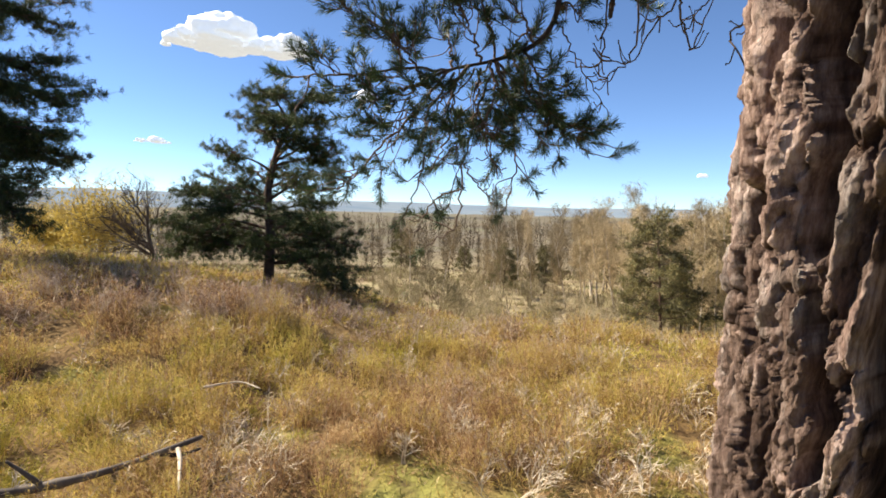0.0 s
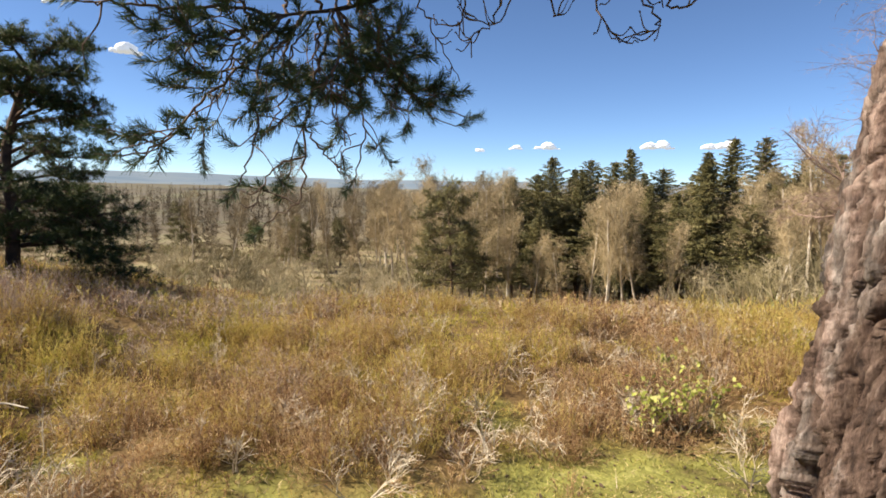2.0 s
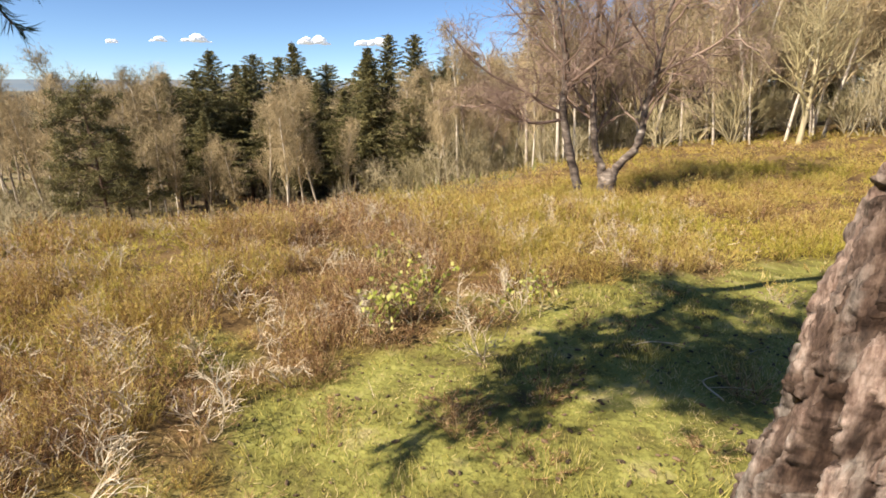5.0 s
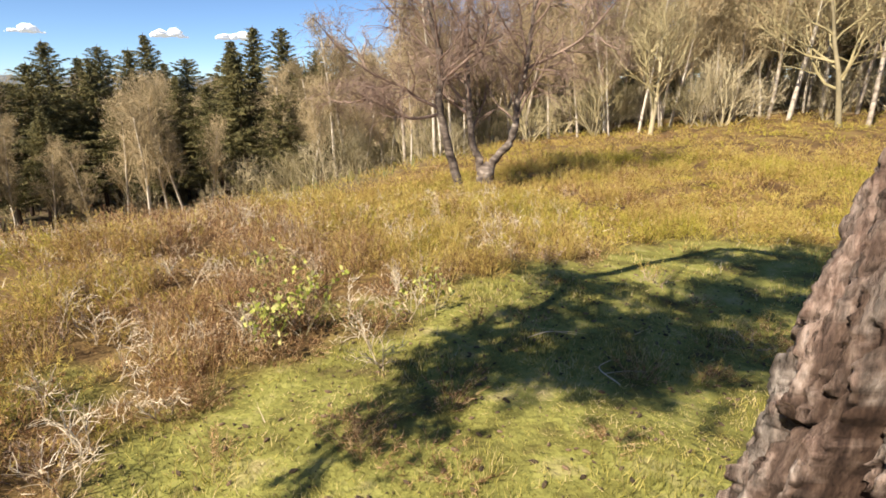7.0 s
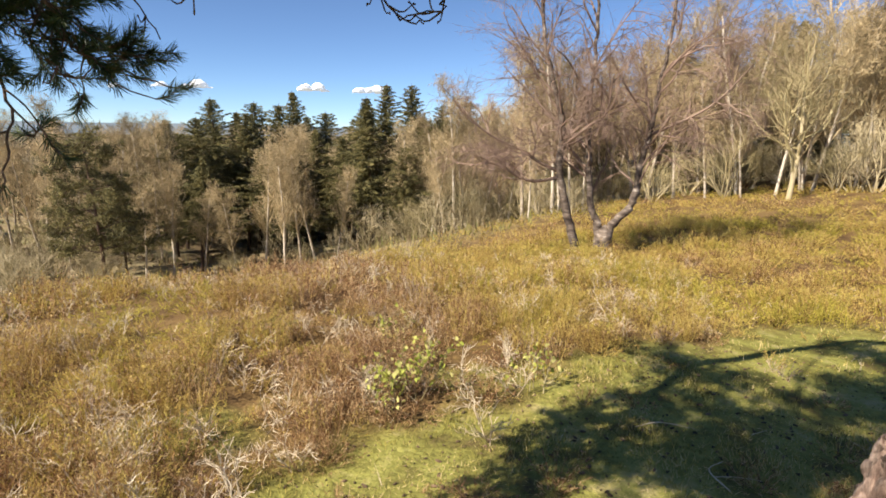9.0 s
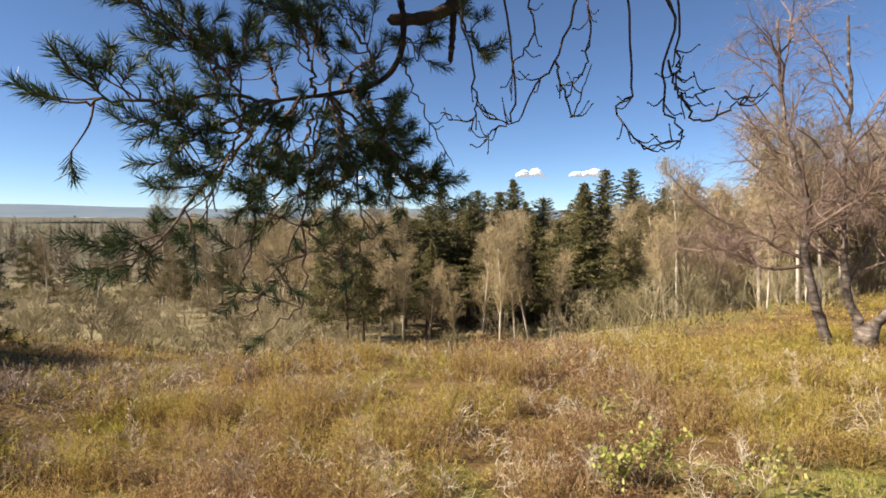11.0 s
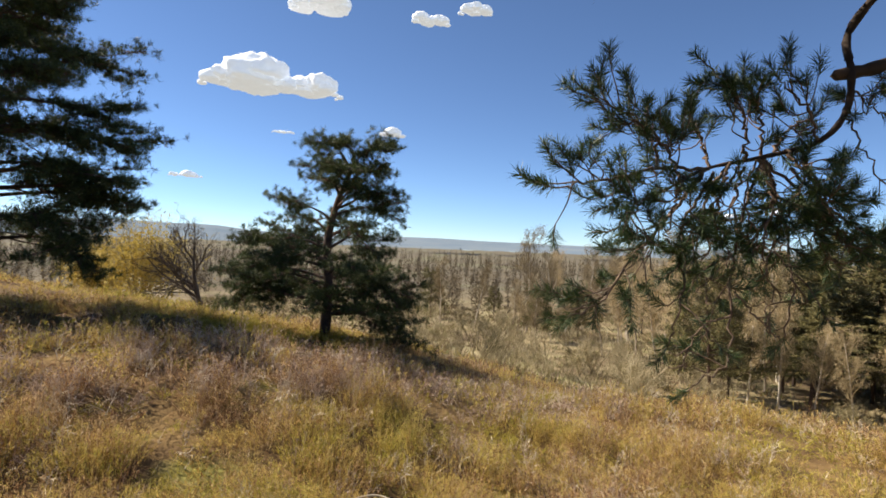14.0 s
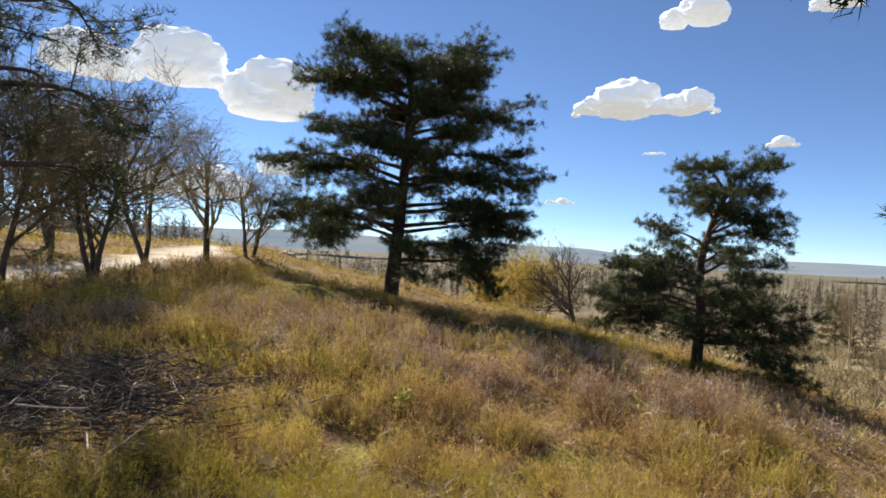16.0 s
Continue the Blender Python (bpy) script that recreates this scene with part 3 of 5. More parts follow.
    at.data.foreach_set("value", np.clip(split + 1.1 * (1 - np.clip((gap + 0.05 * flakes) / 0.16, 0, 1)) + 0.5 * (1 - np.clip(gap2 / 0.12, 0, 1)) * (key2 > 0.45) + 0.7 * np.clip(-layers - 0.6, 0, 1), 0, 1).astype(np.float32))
    return me


def shoot(gt, gn, p, d, length, rng, count, needle=0.055, width=0.0016):
    """A pine shoot: a short twig with needles that stand forward all round it."""
    d = unit(d)
    pts = [np.array(p, float)]
    for k in range(4):
        d = unit(d + rng.normal(size=3) * 0.12 + np.array([0, 0, 0.1]))
        pts.append(pts[-1] + d * length / 4)
    pts = np.array(pts)
    tube(gt, pts, np.linspace(0.0028, 0.0018, 5), 4)
    f = rng.random(count) ** 0.8 * 3.98
    i = f.astype(int)
    q = pts[i] + (pts[i + 1] - pts[i]) * (f - i)[:, None]
    dd = unit(pts[i + 1] - pts[i])
    side = unit(np.cross(dd, rng.normal(size=(count, 3))))
    ang = rng.uniform(0.45, 1.15, count)[:, None]
    tip = q + (dd * np.cos(ang) + side * np.sin(ang)) * (needle * rng.uniform(0.75, 1.15, count))[:, None]
    blades(gn, q, tip, width, rng, 0.02)


def hung_out(way):
    """Lets the drooping bough hang somewhat further out from the trunk."""
    c = np.array([-0.55, 0.59, 1.79])
    return [tuple(c + 1.3 * (np.array(p) - c) - [0, 0, 0.05]) if p[1] > 1.1 else p for p in way]


def near_pine():
    rng = np.random.default_rng(11)
    tree = thing("pine_tree", "old Scots pine with thick cracked reddish grey bark and drooping branches", "tree")
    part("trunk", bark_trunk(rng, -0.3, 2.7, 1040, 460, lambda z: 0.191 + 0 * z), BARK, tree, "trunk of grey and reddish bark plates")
    g = Geo()
    top = curve_points([(0.51, 0.157, 2.68), (0.4, -0.1, 4.2), (0.5, -0.45, 6.2), (0.4, -0.8, 9.0)], 20)
    tube(g, top, np.linspace(0.172, 0.05, 20), 14)
    part("upper_trunk", g.mesh("upper_trunk", True), BARK_FAR, tree)
    ways = {
        "limb": ([(0.42, 0.0, 4.4), (0.9, 0.8, 4.3), (1.0, 1.6, 3.7), (0.85, 2.01, 2.85), (0.78, 2.0, 2.55), (0.74, 2.0, 2.45), (0.63, 2.0, 2.385), (0.52, 2.02, 2.36)], 0.055, 0.016),
        "limb_low": ([(0.64, 2.0, 2.62), (0.575, 2.05, 2.49), (0.55, 2.0, 2.36), (0.53, 1.99, 2.25), (0.47, 2.01, 2.17), (0.35, 2.08, 2.13), (0.19, 2.09, 2.09), (0.06, 2.06, 2.02)], 0.014, 0.004),
        "stub": ([(0.742, 2.0, 2.46), (0.735, 1.995, 2.37), (0.722, 1.99, 2.27)], 0.014, 0.009),
        "limb_right": ([(0.95, 1.7, 3.5), (0.95, 1.6, 2.9), (0.92, 1.45, 2.5), (0.95, 1.37, 2.29)], 0.011, 0.004),
    }
    for name, (way, r0, r1) in ways.items():
        g = Geo()
        tube(g, curve_points(hung_out(way), 36), 1.2 * np.linspace(r0, r1, 36) * (1 + 0.12 * rng.normal(size=36)), 9)
        part("limb" if name != "stub" else "broken_stub", g.mesh(name, True), BARK_FAR, tree)
    gt, gn = Geo(), Geo()
    sprays = [
        ([(0.19, 2.09, 2.09), (0.03, 2.05, 2.08), (-0.14, 1.97, 2.03), (-0.24, 1.9, 2.01), (-0.3, 1.86, 1.99)], 15, 0.9),
        ([(0.03, 2.05, 2.08), (0.01, 2.03, 2.17), (-0.08, 2.01, 2.21), (-0.18, 2.0, 2.26)], 16, 0.9),
        ([(0.35, 2.08, 2.13), (0.33, 2.06, 2.24), (0.28, 2.06, 2.3), (0.2, 2.09, 2.38)], 9, 0.8),
        ([(0.19, 2.09, 2.09), (0.07, 2.08, 1.93), (-0.04, 2.05, 1.81), (-0.13, 2.02, 1.7), (-0.23, 2.0, 1.66)], 19, 1.0),
        ([(0.35, 2.08, 2.13), (0.47, 2.06, 2.02), (0.6, 2.06, 1.9), (0.78, 2.04, 1.84)], 22, 1.0),
        ([(0.34, 2.08, 2.1), (0.29, 2.06, 1.94), (0.24, 2.03, 1.77), (0.22, 1.98, 1.57), (0.12, 1.98, 1.49)], 5, 1.2),
        ([(0.21, 2.08, 2.08), (0.12, 2.06, 1.93), (0.1, 2.02, 1.75), (0.05, 1.98, 1.6)], 7, 1.0),
        ([(0.35, 2.07, 2.12), (0.4, 2.06, 2.0), (0.42, 2.02, 1.79), (0.39, 2.0, 1.63)], 10, 1.0),
        ([(0.53, 1.99, 2.25), (0.58, 2.03, 2.32), (0.64, 2.0, 2.26)], 7, 0.6),
        ([(0.06, 2.06, 2.02), (-0.04, 2.0, 1.97), (-0.12, 1.95, 1.9)], 9, 0.8),
        ([(0.4, 2.05, 2.15), (0.42, 1.95, 2.05), (0.5, 1.92, 1.96)], 9, 0.8),
        ([(0.35, 2.08, 2.13), (0.42, 2.1, 2.0), (0.5, 2.08, 1.9)], 12, 0.9),
        ([(0.3, 2.08, 2.1), (0.3, 2.12, 1.98), (0.34, 2.1, 1.88)], 12, 0.9),
        ([(0.45, 2.05, 2.15), (0.52, 2.08, 2.08), (0.6, 2.05, 2.02)], 10, 0.8),
        ([(0.1, 2.06, 2.04), (0.05, 2.02, 2.12), (-0.02, 2.0, 2.16)], 12, 0.9),
        ([(0.2, 2.09, 2.09), (0.2, 2.14, 2.18), (0.15, 2.1, 2.24)], 8, 0.8),
        ([(0.47, 2.01, 2.17), (0.42, 2.0, 2.26), (0.36, 2.02, 2.33)], 9, 0.8),
        ([(0.3, 2.08, 2.12), (0.25, 2.0, 2.2), (0.2, 1.98, 2.27)], 9, 0.8),
        ([(0.38, 2.07, 2.14), (0.44, 2.1, 2.22), (0.5, 2.06, 2.26)], 8, 0.7),
        ([(0.12, 2.07, 2.06), (0.05, 1.98, 1.98), (0.02, 1.96, 1.88)], 10, 0.8),
        ([(0.26, 2.08, 2.11), (0.2, 2.1, 2.0), (0.19, 2.06, 1.86), (0.14, 2.04, 1.76)], 10, 0.7),
        ([(0.33, 2.06, 2.12), (0.34, 2.0, 2.0), (0.3, 1.98, 1.9), (0.33, 2.02, 1.8)], 14, 0.8),
        ([(0.42, 2.05, 2.1), (0.5, 2.0, 1.98), (0.56, 2.02, 1.9), (0.68, 2.05, 1.86)], 14, 0.8),
        ([(0.25, 2.08, 2.1), (0.18, 2.0, 2.0), (0.12, 2.02, 1.9)], 10, 0.8),
        ([(0.74, 2.0, 2.45), (0.8, 1.98, 2.36), (0.83, 1.96, 2.3)], 5, 0.6),
    ]
    for way, count, reach in sprays:
        line = curve_points(hung_out(way), 26)
        line[1:-1] += rng.normal(size=(24, 3)) * 0.006
        tube(gt, line, np.linspace(0.007, 0.0027, 26), 5)
        for k in range(round(0.8 * count)):
            f = 0.22 + 0.78 * (k + rng.random()) / count
            i = min(int(f * 25), 24)
            d = unit(line[i + 1] - line[i])
            e = turned(d, rng.uniform(0.5, 1.3), rng)
            e = unit(e + np.array([0, 0, -0.1]))
            side = curve_points([line[i], line[i] + e * 0.07 * reach, line[i] + unit(e + d * 0.5 + np.array([0, 0, 0.25])) * rng.uniform(0.09, 0.19) * reach], 7)
            tube(gt, side, np.linspace(0.003, 0.002, 7), 4)
            for m in range(rng.integers(1, 4)):
                shoot(gt, gn, side[-1 - m * 2], side[-1] - side[-3] + rng.normal(size=3) * 0.02, rng.uniform(0.05, 0.1), rng, 92, 0.049, 0.0022)
        shoot(gt, gn, line[-1], line[-1] - line[-3], 0.09, rng, 100, 0.049, 0.0022)
    # bare twigs that hang and curl
    curls = [
        [(0.81, 1.55, 2.42), (0.75, 1.59, 2.19), (0.69, 1.61, 2.12), (0.63, 1.63, 2.02), (0.56, 1.66, 2.06)],
        [(0.7, 1.75, 2.5), (0.66, 1.65, 2.09), (0.61, 1.67, 2.01), (0.58, 1.68, 1.98)],
        [(0.75, 1.59, 2.19), (0.75, 1.56, 2.1), (0.77, 1.54, 2.05), (0.81, 1.52, 2.18)],
        [(0.9, 1.5, 2.55), (0.86, 1.43, 2.13), (0.81, 1.44, 2.06), (0.82, 1.38, 1.96), (0.83, 1.32, 1.94)],
        [(0.95, 1.37, 2.29), (0.86, 1.35, 2.07), (0.87, 1.3, 1.98), (0.81, 1.35, 1.95)],
        [(0.92, 1.37, 2.18), (0.89, 1.32, 2.08), (0.92, 1.25, 2.09)],
        [(0.89, 1.32, 2.08), (0.89, 1.26, 2.01), (0.92, 1.19, 2.05), (0.93, 1.18, 2.06)],
        [(0.66, 1.9, 2.45), (0.61, 1.75, 2.14), (0.58, 1.73, 2.04), (0.5, 1.76, 2.05)],
        [(0.54, 2.01, 2.26), (0.62, 2.01, 2.13), (0.73, 1.98, 1.94)],
        [(0.24, 2.03, 1.77), (0.3, 2.0, 1.68), (0.36, 1.98, 1.62)],
        [(0.36, 2.07, 2.12), (0.38, 2.02, 1.95), (0.33, 2.0, 1.82), (0.37, 2.0, 1.72)],
        [(0.33, 2.07, 2.12), (0.27, 2.02, 2.0), (0.3, 2.0, 1.88), (0.24, 1.99, 1.78)],
        [(0.45, 2.05, 2.12), (0.5, 2.02, 2.0), (0.47, 2.0, 1.9), (0.53, 1.98, 1.82)],
        [(0.28, 2.08, 2.1), (0.2, 2.04, 1.96), (0.22, 2.0, 1.84), (0.13, 2.0, 1.74)],
        [(0.2, 2.09, 2.09), (0.1, 2.06, 1.98), (0.02, 2.02, 1.9), (-0.02, 2.0, 1.8)],
        [(0.8, 1.75, 2.55), (0.78, 1.7, 2.3), (0.72, 1.72, 2.2), (0.7, 1.7, 2.1)],
        [(0.86, 1.6, 2.5), (0.84, 1.55, 2.28), (0.8, 1.54, 2.17), (0.75, 1.56, 2.12)],
        [(0.98, 1.4, 2.5), (0.96, 1.36, 2.2), (0.9, 1.34, 2.13), (0.88, 1.3, 2.02)],
        [(0.23, 2.0, 1.68), (0.14, 2.0, 1.64), (0.08, 1.98, 1.52)],
    ]
    for way in curls:
        line = curve_points(hung_out(way), 24)
        line[1:-1] += rng.normal(size=(22, 3)) * 0.005
        tube(gt, line, np.linspace(0.0046, 0.002, 24), 5)
        for k in range(6):
            i = rng.integers(5, 22)
            d = turned(unit(line[i + 1] - line[i]), rng.uniform(0.5, 1.2), rng)
            e = curve_points([line[i], line[i] + d * 0.04 + [0, 0, -0.01], line[i] + d * 0.07 + [0, 0, 0.015]], 6)
            tube(gt, e, np.linspace(0.0028, 0.0016, 6), 4)
            tube(gt, [e[-1], e[-1] + d * 0.006], [0.0035, 0.002], 4)
    part("twig_work", gt.mesh("twig_work", True), TWIG, tree)
    part("needles", gn.mesh("needles"), NEEDLE, tree, "dark green paired needles in tufts")
    # unseen crown above and beside the walker, added to shade the turf
    gl, gf = Geo(), Geo()
    for k in range(26):
        z = 3.3 + 5.5 * (k / 25) ** 0.9
        a = k * 2.4 + rng.uniform(-0.3, 0.3)
        reach = (2.3 - 1.6 * (k / 25) ** 1.5) * rng.uniform(0.75, 1.1)
        d = np.array([math.cos(a), math.sin(a), 0.1])
        p = np.array([0.45, -0.09 * z, z])
        line = curve_points([p, p + d * reach * 0.5 + [0, 0, 0.15], p + d * reach + [0, 0, -0.15]], 12)
        tube(gl, line, np.linspace(0.035, 0.008, 12), 6)
        tufts(gf, gl, line, rng, 50, 0.4, 18, 0.11, 0.014)
    # These limbs stay out of view, each set so its shadow lands on the turf.
    for x0, y0, z0 in ((-0.8, 2.45, 3.15), (-0.1, 2.55, 3.15), (0.7, 2.6, 3.3), (-0.5, 2.05, 3.1), (-0.75, 2.05, 3.1), (-0.35, 1.8, 3.2), (0.0, 1.6, 3.1), (-0.2, 1.8, 2.95), (0.2, 1.7, 2.95), (0.1, 2.15, 3.15), (0.5, 2.3, 3.3), (0.5, 1.6, 3.3), (1.0, 1.75, 4.2), (0.6, 1.5, 4.4), (0.0, 1.7, 4.0), (0.9, 1.2, 4.0), (-0.6, 0.3, 3.0), (0.0, 0.2, 3.1), (-0.3, -0.1, 3.4), (0.4, 0.3, 3.3), (0.7, 0.0, 3.6), (1.3, 1.0, 4.1), (-0.2, 2.2, 3.0), (-0.8, 0.25, 3.1), (0.3, 1.6, 3.0), (0.9, 1.5, 3.5), (1.0, 0.5, 3.6), (0.9, 0.8, 3.3), (1.2, 0.4, 3.3), (1.5, 0.9, 3.6), (0.8, 0.3, 3.0), (1.1, 1.2, 3.2), (1.6, 0.3, 3.4), (1.4, -0.1, 3.3)):
        line = curve_points([(0.45, 0.0, z0 + 0.5), (0.45 + (x0 - 0.45) * 0.5, y0 * 0.55, z0 + 0.3), (x0, y0, z0 + 0.05), (x0 + 0.15, y0 + 0.2, z0)], 14)
        tube(gl, line, np.linspace(0.017, 0.006, 14), 6)
        tufts(gf, gl, line, rng, 62, 0.38, 20, 0.1, 0.014, 0.35)
    part("upper_limb_work", gl.mesh("upper_limb_work", True), BARK_FAR, tree)
    part("crown", gf.mesh("crown"), NEEDLE_FAR, tree)


def tufts(gf, gl, line, rng, count, spread, needles, length, width, start=0.45):
    """Needle tufts on small side twigs along a limb."""
    n = len(line) - 1
    f = start + (1 - start) * rng.random(count) ** 0.55
    i = np.minimum((f * n).astype(int), n - 1)
    q = line[i] + (line[i + 1] - line[i]) * (f * n - i)[:, None]
    d = unit(line[i + 1] - line[i])
    e = unit(d * 0.6 + rng.normal(size=(count, 3)) * [0.8, 0.8, 0.22])
    c = q + e * (spread * rng.uniform(0.2, 1.0, count))[:, None] + [0, 0, 0.06 * spread]
    spikes(gl, q, c, 0.007)
    cc = np.repeat(c, needles, 0) + rng.normal(size=(count * needles, 3)) * 0.25 * length
    dd = unit(np.repeat(e, needles, 0) * 0.5 + rng.normal(size=(count * needles, 3)) + [0, 0, 0.35])
    slivers(gf, cc, cc + dd * (length * rng.uniform(0.7, 1.3, len(cc)))[:, None], width, rng)


near_pine()


# pines on the heath --------------------------------------------------
def pine(name_label, at, trunk, r0, limbs, seed, tuft=34, needles=16, length=0.15, width=0.016, spread=0.42, group="pines on the heath", leaf=None):
    """trunk: way points from the foot. limbs: (height, azimuth in degrees, reach, rise, droop)."""
    rng = np.random.default_rng(seed)
    tree = thing("pine_tree", name_label, "tree", group, at=at)
    line = curve_points(trunk, 40)
    g = Geo()
    rr = np.linspace(r0, r0 * 0.22, 40)
    rr[0] *= 1.35
    tube(g, line, rr, 12)
    part("trunk", g.mesh("trunk", True), BARK_FAR, tree)
    gl, gf = Geo(), Geo()
    zs = line[:, 2]
    for z, az, reach, rise, droop in limbs:
        i = int(np.argmin(np.abs(zs - z)))
        a = radians(az)
        d = np.array([math.sin(a), math.cos(a), 0])
        side = np.array([d[1], -d[0], 0]) * rng.uniform(-0.15, 0.15) * reach
        p = line[i]
        way = [p, p + d * reach * 0.35 + [0, 0, rise * 0.6] + side, p + d * reach * 0.7 + [0, 0, rise] - side, p + d * reach + [0, 0, rise - droop]]
        l = curve_points(way, 16)
        tube(gl, l, np.linspace(min(r0 * 0.32, 0.016 + 0.022 * reach), 0.006, 16), 6)
        tufts(gf, gl, l, rng, int(tuft * (0.35 + reach)), spread * min(1, 0.45 + 0.4 * reach), needles, length, width)
        for k in range(int(3 + reach * 2)):
            j = rng.integers(5, 14)
            e = unit(d + rng.normal(size=3) * [0.9, 0.9, 0.25])
            m = curve_points([l[j], l[j] + e * 0.3 * reach ** 0.5, l[j] + e * 0.62 * reach ** 0.5 + [0, 0, rng.uniform(-0.1, 0.15)]], 8)
            tube(gl, m[::2], np.linspace(0.013, 0.005, 4), 4)
            tufts(gf, gl, m, rng, int(tuft * 0.5), spread * 0.75, needles, length, width)
    part("limb_work", gl.mesh("limb_work", True), BARK_FAR, tree)
    part("crown", gf.mesh("crown"), leaf or NEEDLE_FAR, tree)
    return tree


def heath_pines():
    rng = np.random.default_rng(5)
    limbs = []
    for k in range(34):                                    # the big dark pine
        f = (k + rng.random()) / 34
        z = 1.0 + 3.4 * f
        wide = np.interp(f, [0, 0.12, 0.4, 0.75, 1], [1.3, 2.0, 2.0, 1.7, 1.15])
        limbs.append((z, k * 137.5 + rng.uniform(-25, 25), wide * rng.uniform(0.75, 1.08), rng.uniform(0.0, 0.25) + 0.2 * f, rng.uniform(0.1, 0.5) * (1 - f)))
    limbs += [(3.5 + 0.085 * k, k * 137.5 + 40, 1.25 - 0.06 * k + 0.2 * rng.random(), 0.25, 0.12) for k in range(11)]
    limbs += [(1.5, 78, 2.3, 0.15, 0.2), (1.1, 95, 2.0, 0.05, 0.6), (0.9, 60, 1.9, 0.0, 0.5), (2.2, 75, 2.2, 0.2, 0.25), (1.4, -95, 2.6, 0.5, 0.3), (2.3, -110, 2.5, 0.5, 0.2)]
    b = (-8.97, 11.08)
    broad = pine("broad dark Scots pine standing alone in the heather", (*b, float(land(*b)) - 0.06), [(0, 0, 0), (0.1, 0.0, 1.2), (0.15, 0.05, 2.4), (0.2, 0.05, 3.4), (0.26, 0, 4.4)], 0.15, limbs, 21, tuft=56, needles=24, width=0.009, length=0.085, spread=0.42)
    broad.matrix_basis = broad.matrix_basis @ Matrix.Diagonal((1.3, 1.3, 1.3, 1))
    limbs = []
    for k in range(34):                                    # the lighter pine at the edge of the slope
        f = (k + rng.random()) / 34
        z = 0.55 + 3.4 * f
        az = k * 137.5 + rng.uniform(-25, 25)
        wide = np.interp(f, [0, 0.25, 0.5, 0.62, 0.8, 1], [1.3, 1.6, 1.25, 0.75, 0.95, 0.45])
        if 0.5 < f < 0.72 and k % 2:
            continue
        limbs.append((z, az, wide * rng.uniform(0.7, 1.1), rng.uniform(0.0, 0.3) + 0.3 * f, rng.uniform(0.1, 0.6) * (1 - f)))
    limbs += [(0.8, 85, 1.7, 0.0, 0.75), (0.6, 100, 1.5, 0.05, 0.6), (1.4, -80, 2.1, 0.25, 0.2), (1.0, -95, 2.0, 0.15, 0.3), (1.9, -75, 1.8, 0.3, 0.1), (2.7, 80, 1.0, 0.2, 0.1), (2.9, 95, 0.95, 0.3, 0.3)]
    b = (-2.25, 12.75)
    pine("Scots pine with an open flat top and dense low boughs", (*b, float(land(*b)) - 0.06), [(0, 0, 0), (0.05, 0, 1.2), (0.0, 0, 2.2), (0.2, 0, 3.1), (0.4, 0, 3.6), (0.52, 0, 4.1)], 0.12, limbs, 22, tuft=40, needles=24, length=0.09, width=0.011, spread=0.46)
    limbs = [(2.0 + 0.22 * k, k * 137.5, 1.7 - 0.06 * k, 0.1, 0.5) for k in range(18)]
    b = (-8.45, 2.4)
    pine("Scots pine whose lower boughs hang over the heather", (*b, float(land(*b)) - 0.06), [(0, 0, 0), (0.05, 0, 2), (0.0, 0.1, 5.6)], 0.2, limbs, 23, tuft=26, length=0.1, width=0.01)


heath_pines()


# broadleaved trees ---------------------------------------------------
def fine_ends(g, lines, rng, each=2):
    """Hair-thin last twigs, which hang a little."""
    p = np.array([l[0][-1] for l in lines] * each)
    d = np.array([l[0][-1] - l[0][0] for l in lines] * each)
    p = p - d * rng.random((len(p), 1))
    e = unit(unit(d) + rng.normal(size=p.shape) * 0.6 + [0, 0, -0.25]) * rng.uniform(0.06, 0.2, (len(p), 1))
    spikes(g, p, p + e, 0.0024)


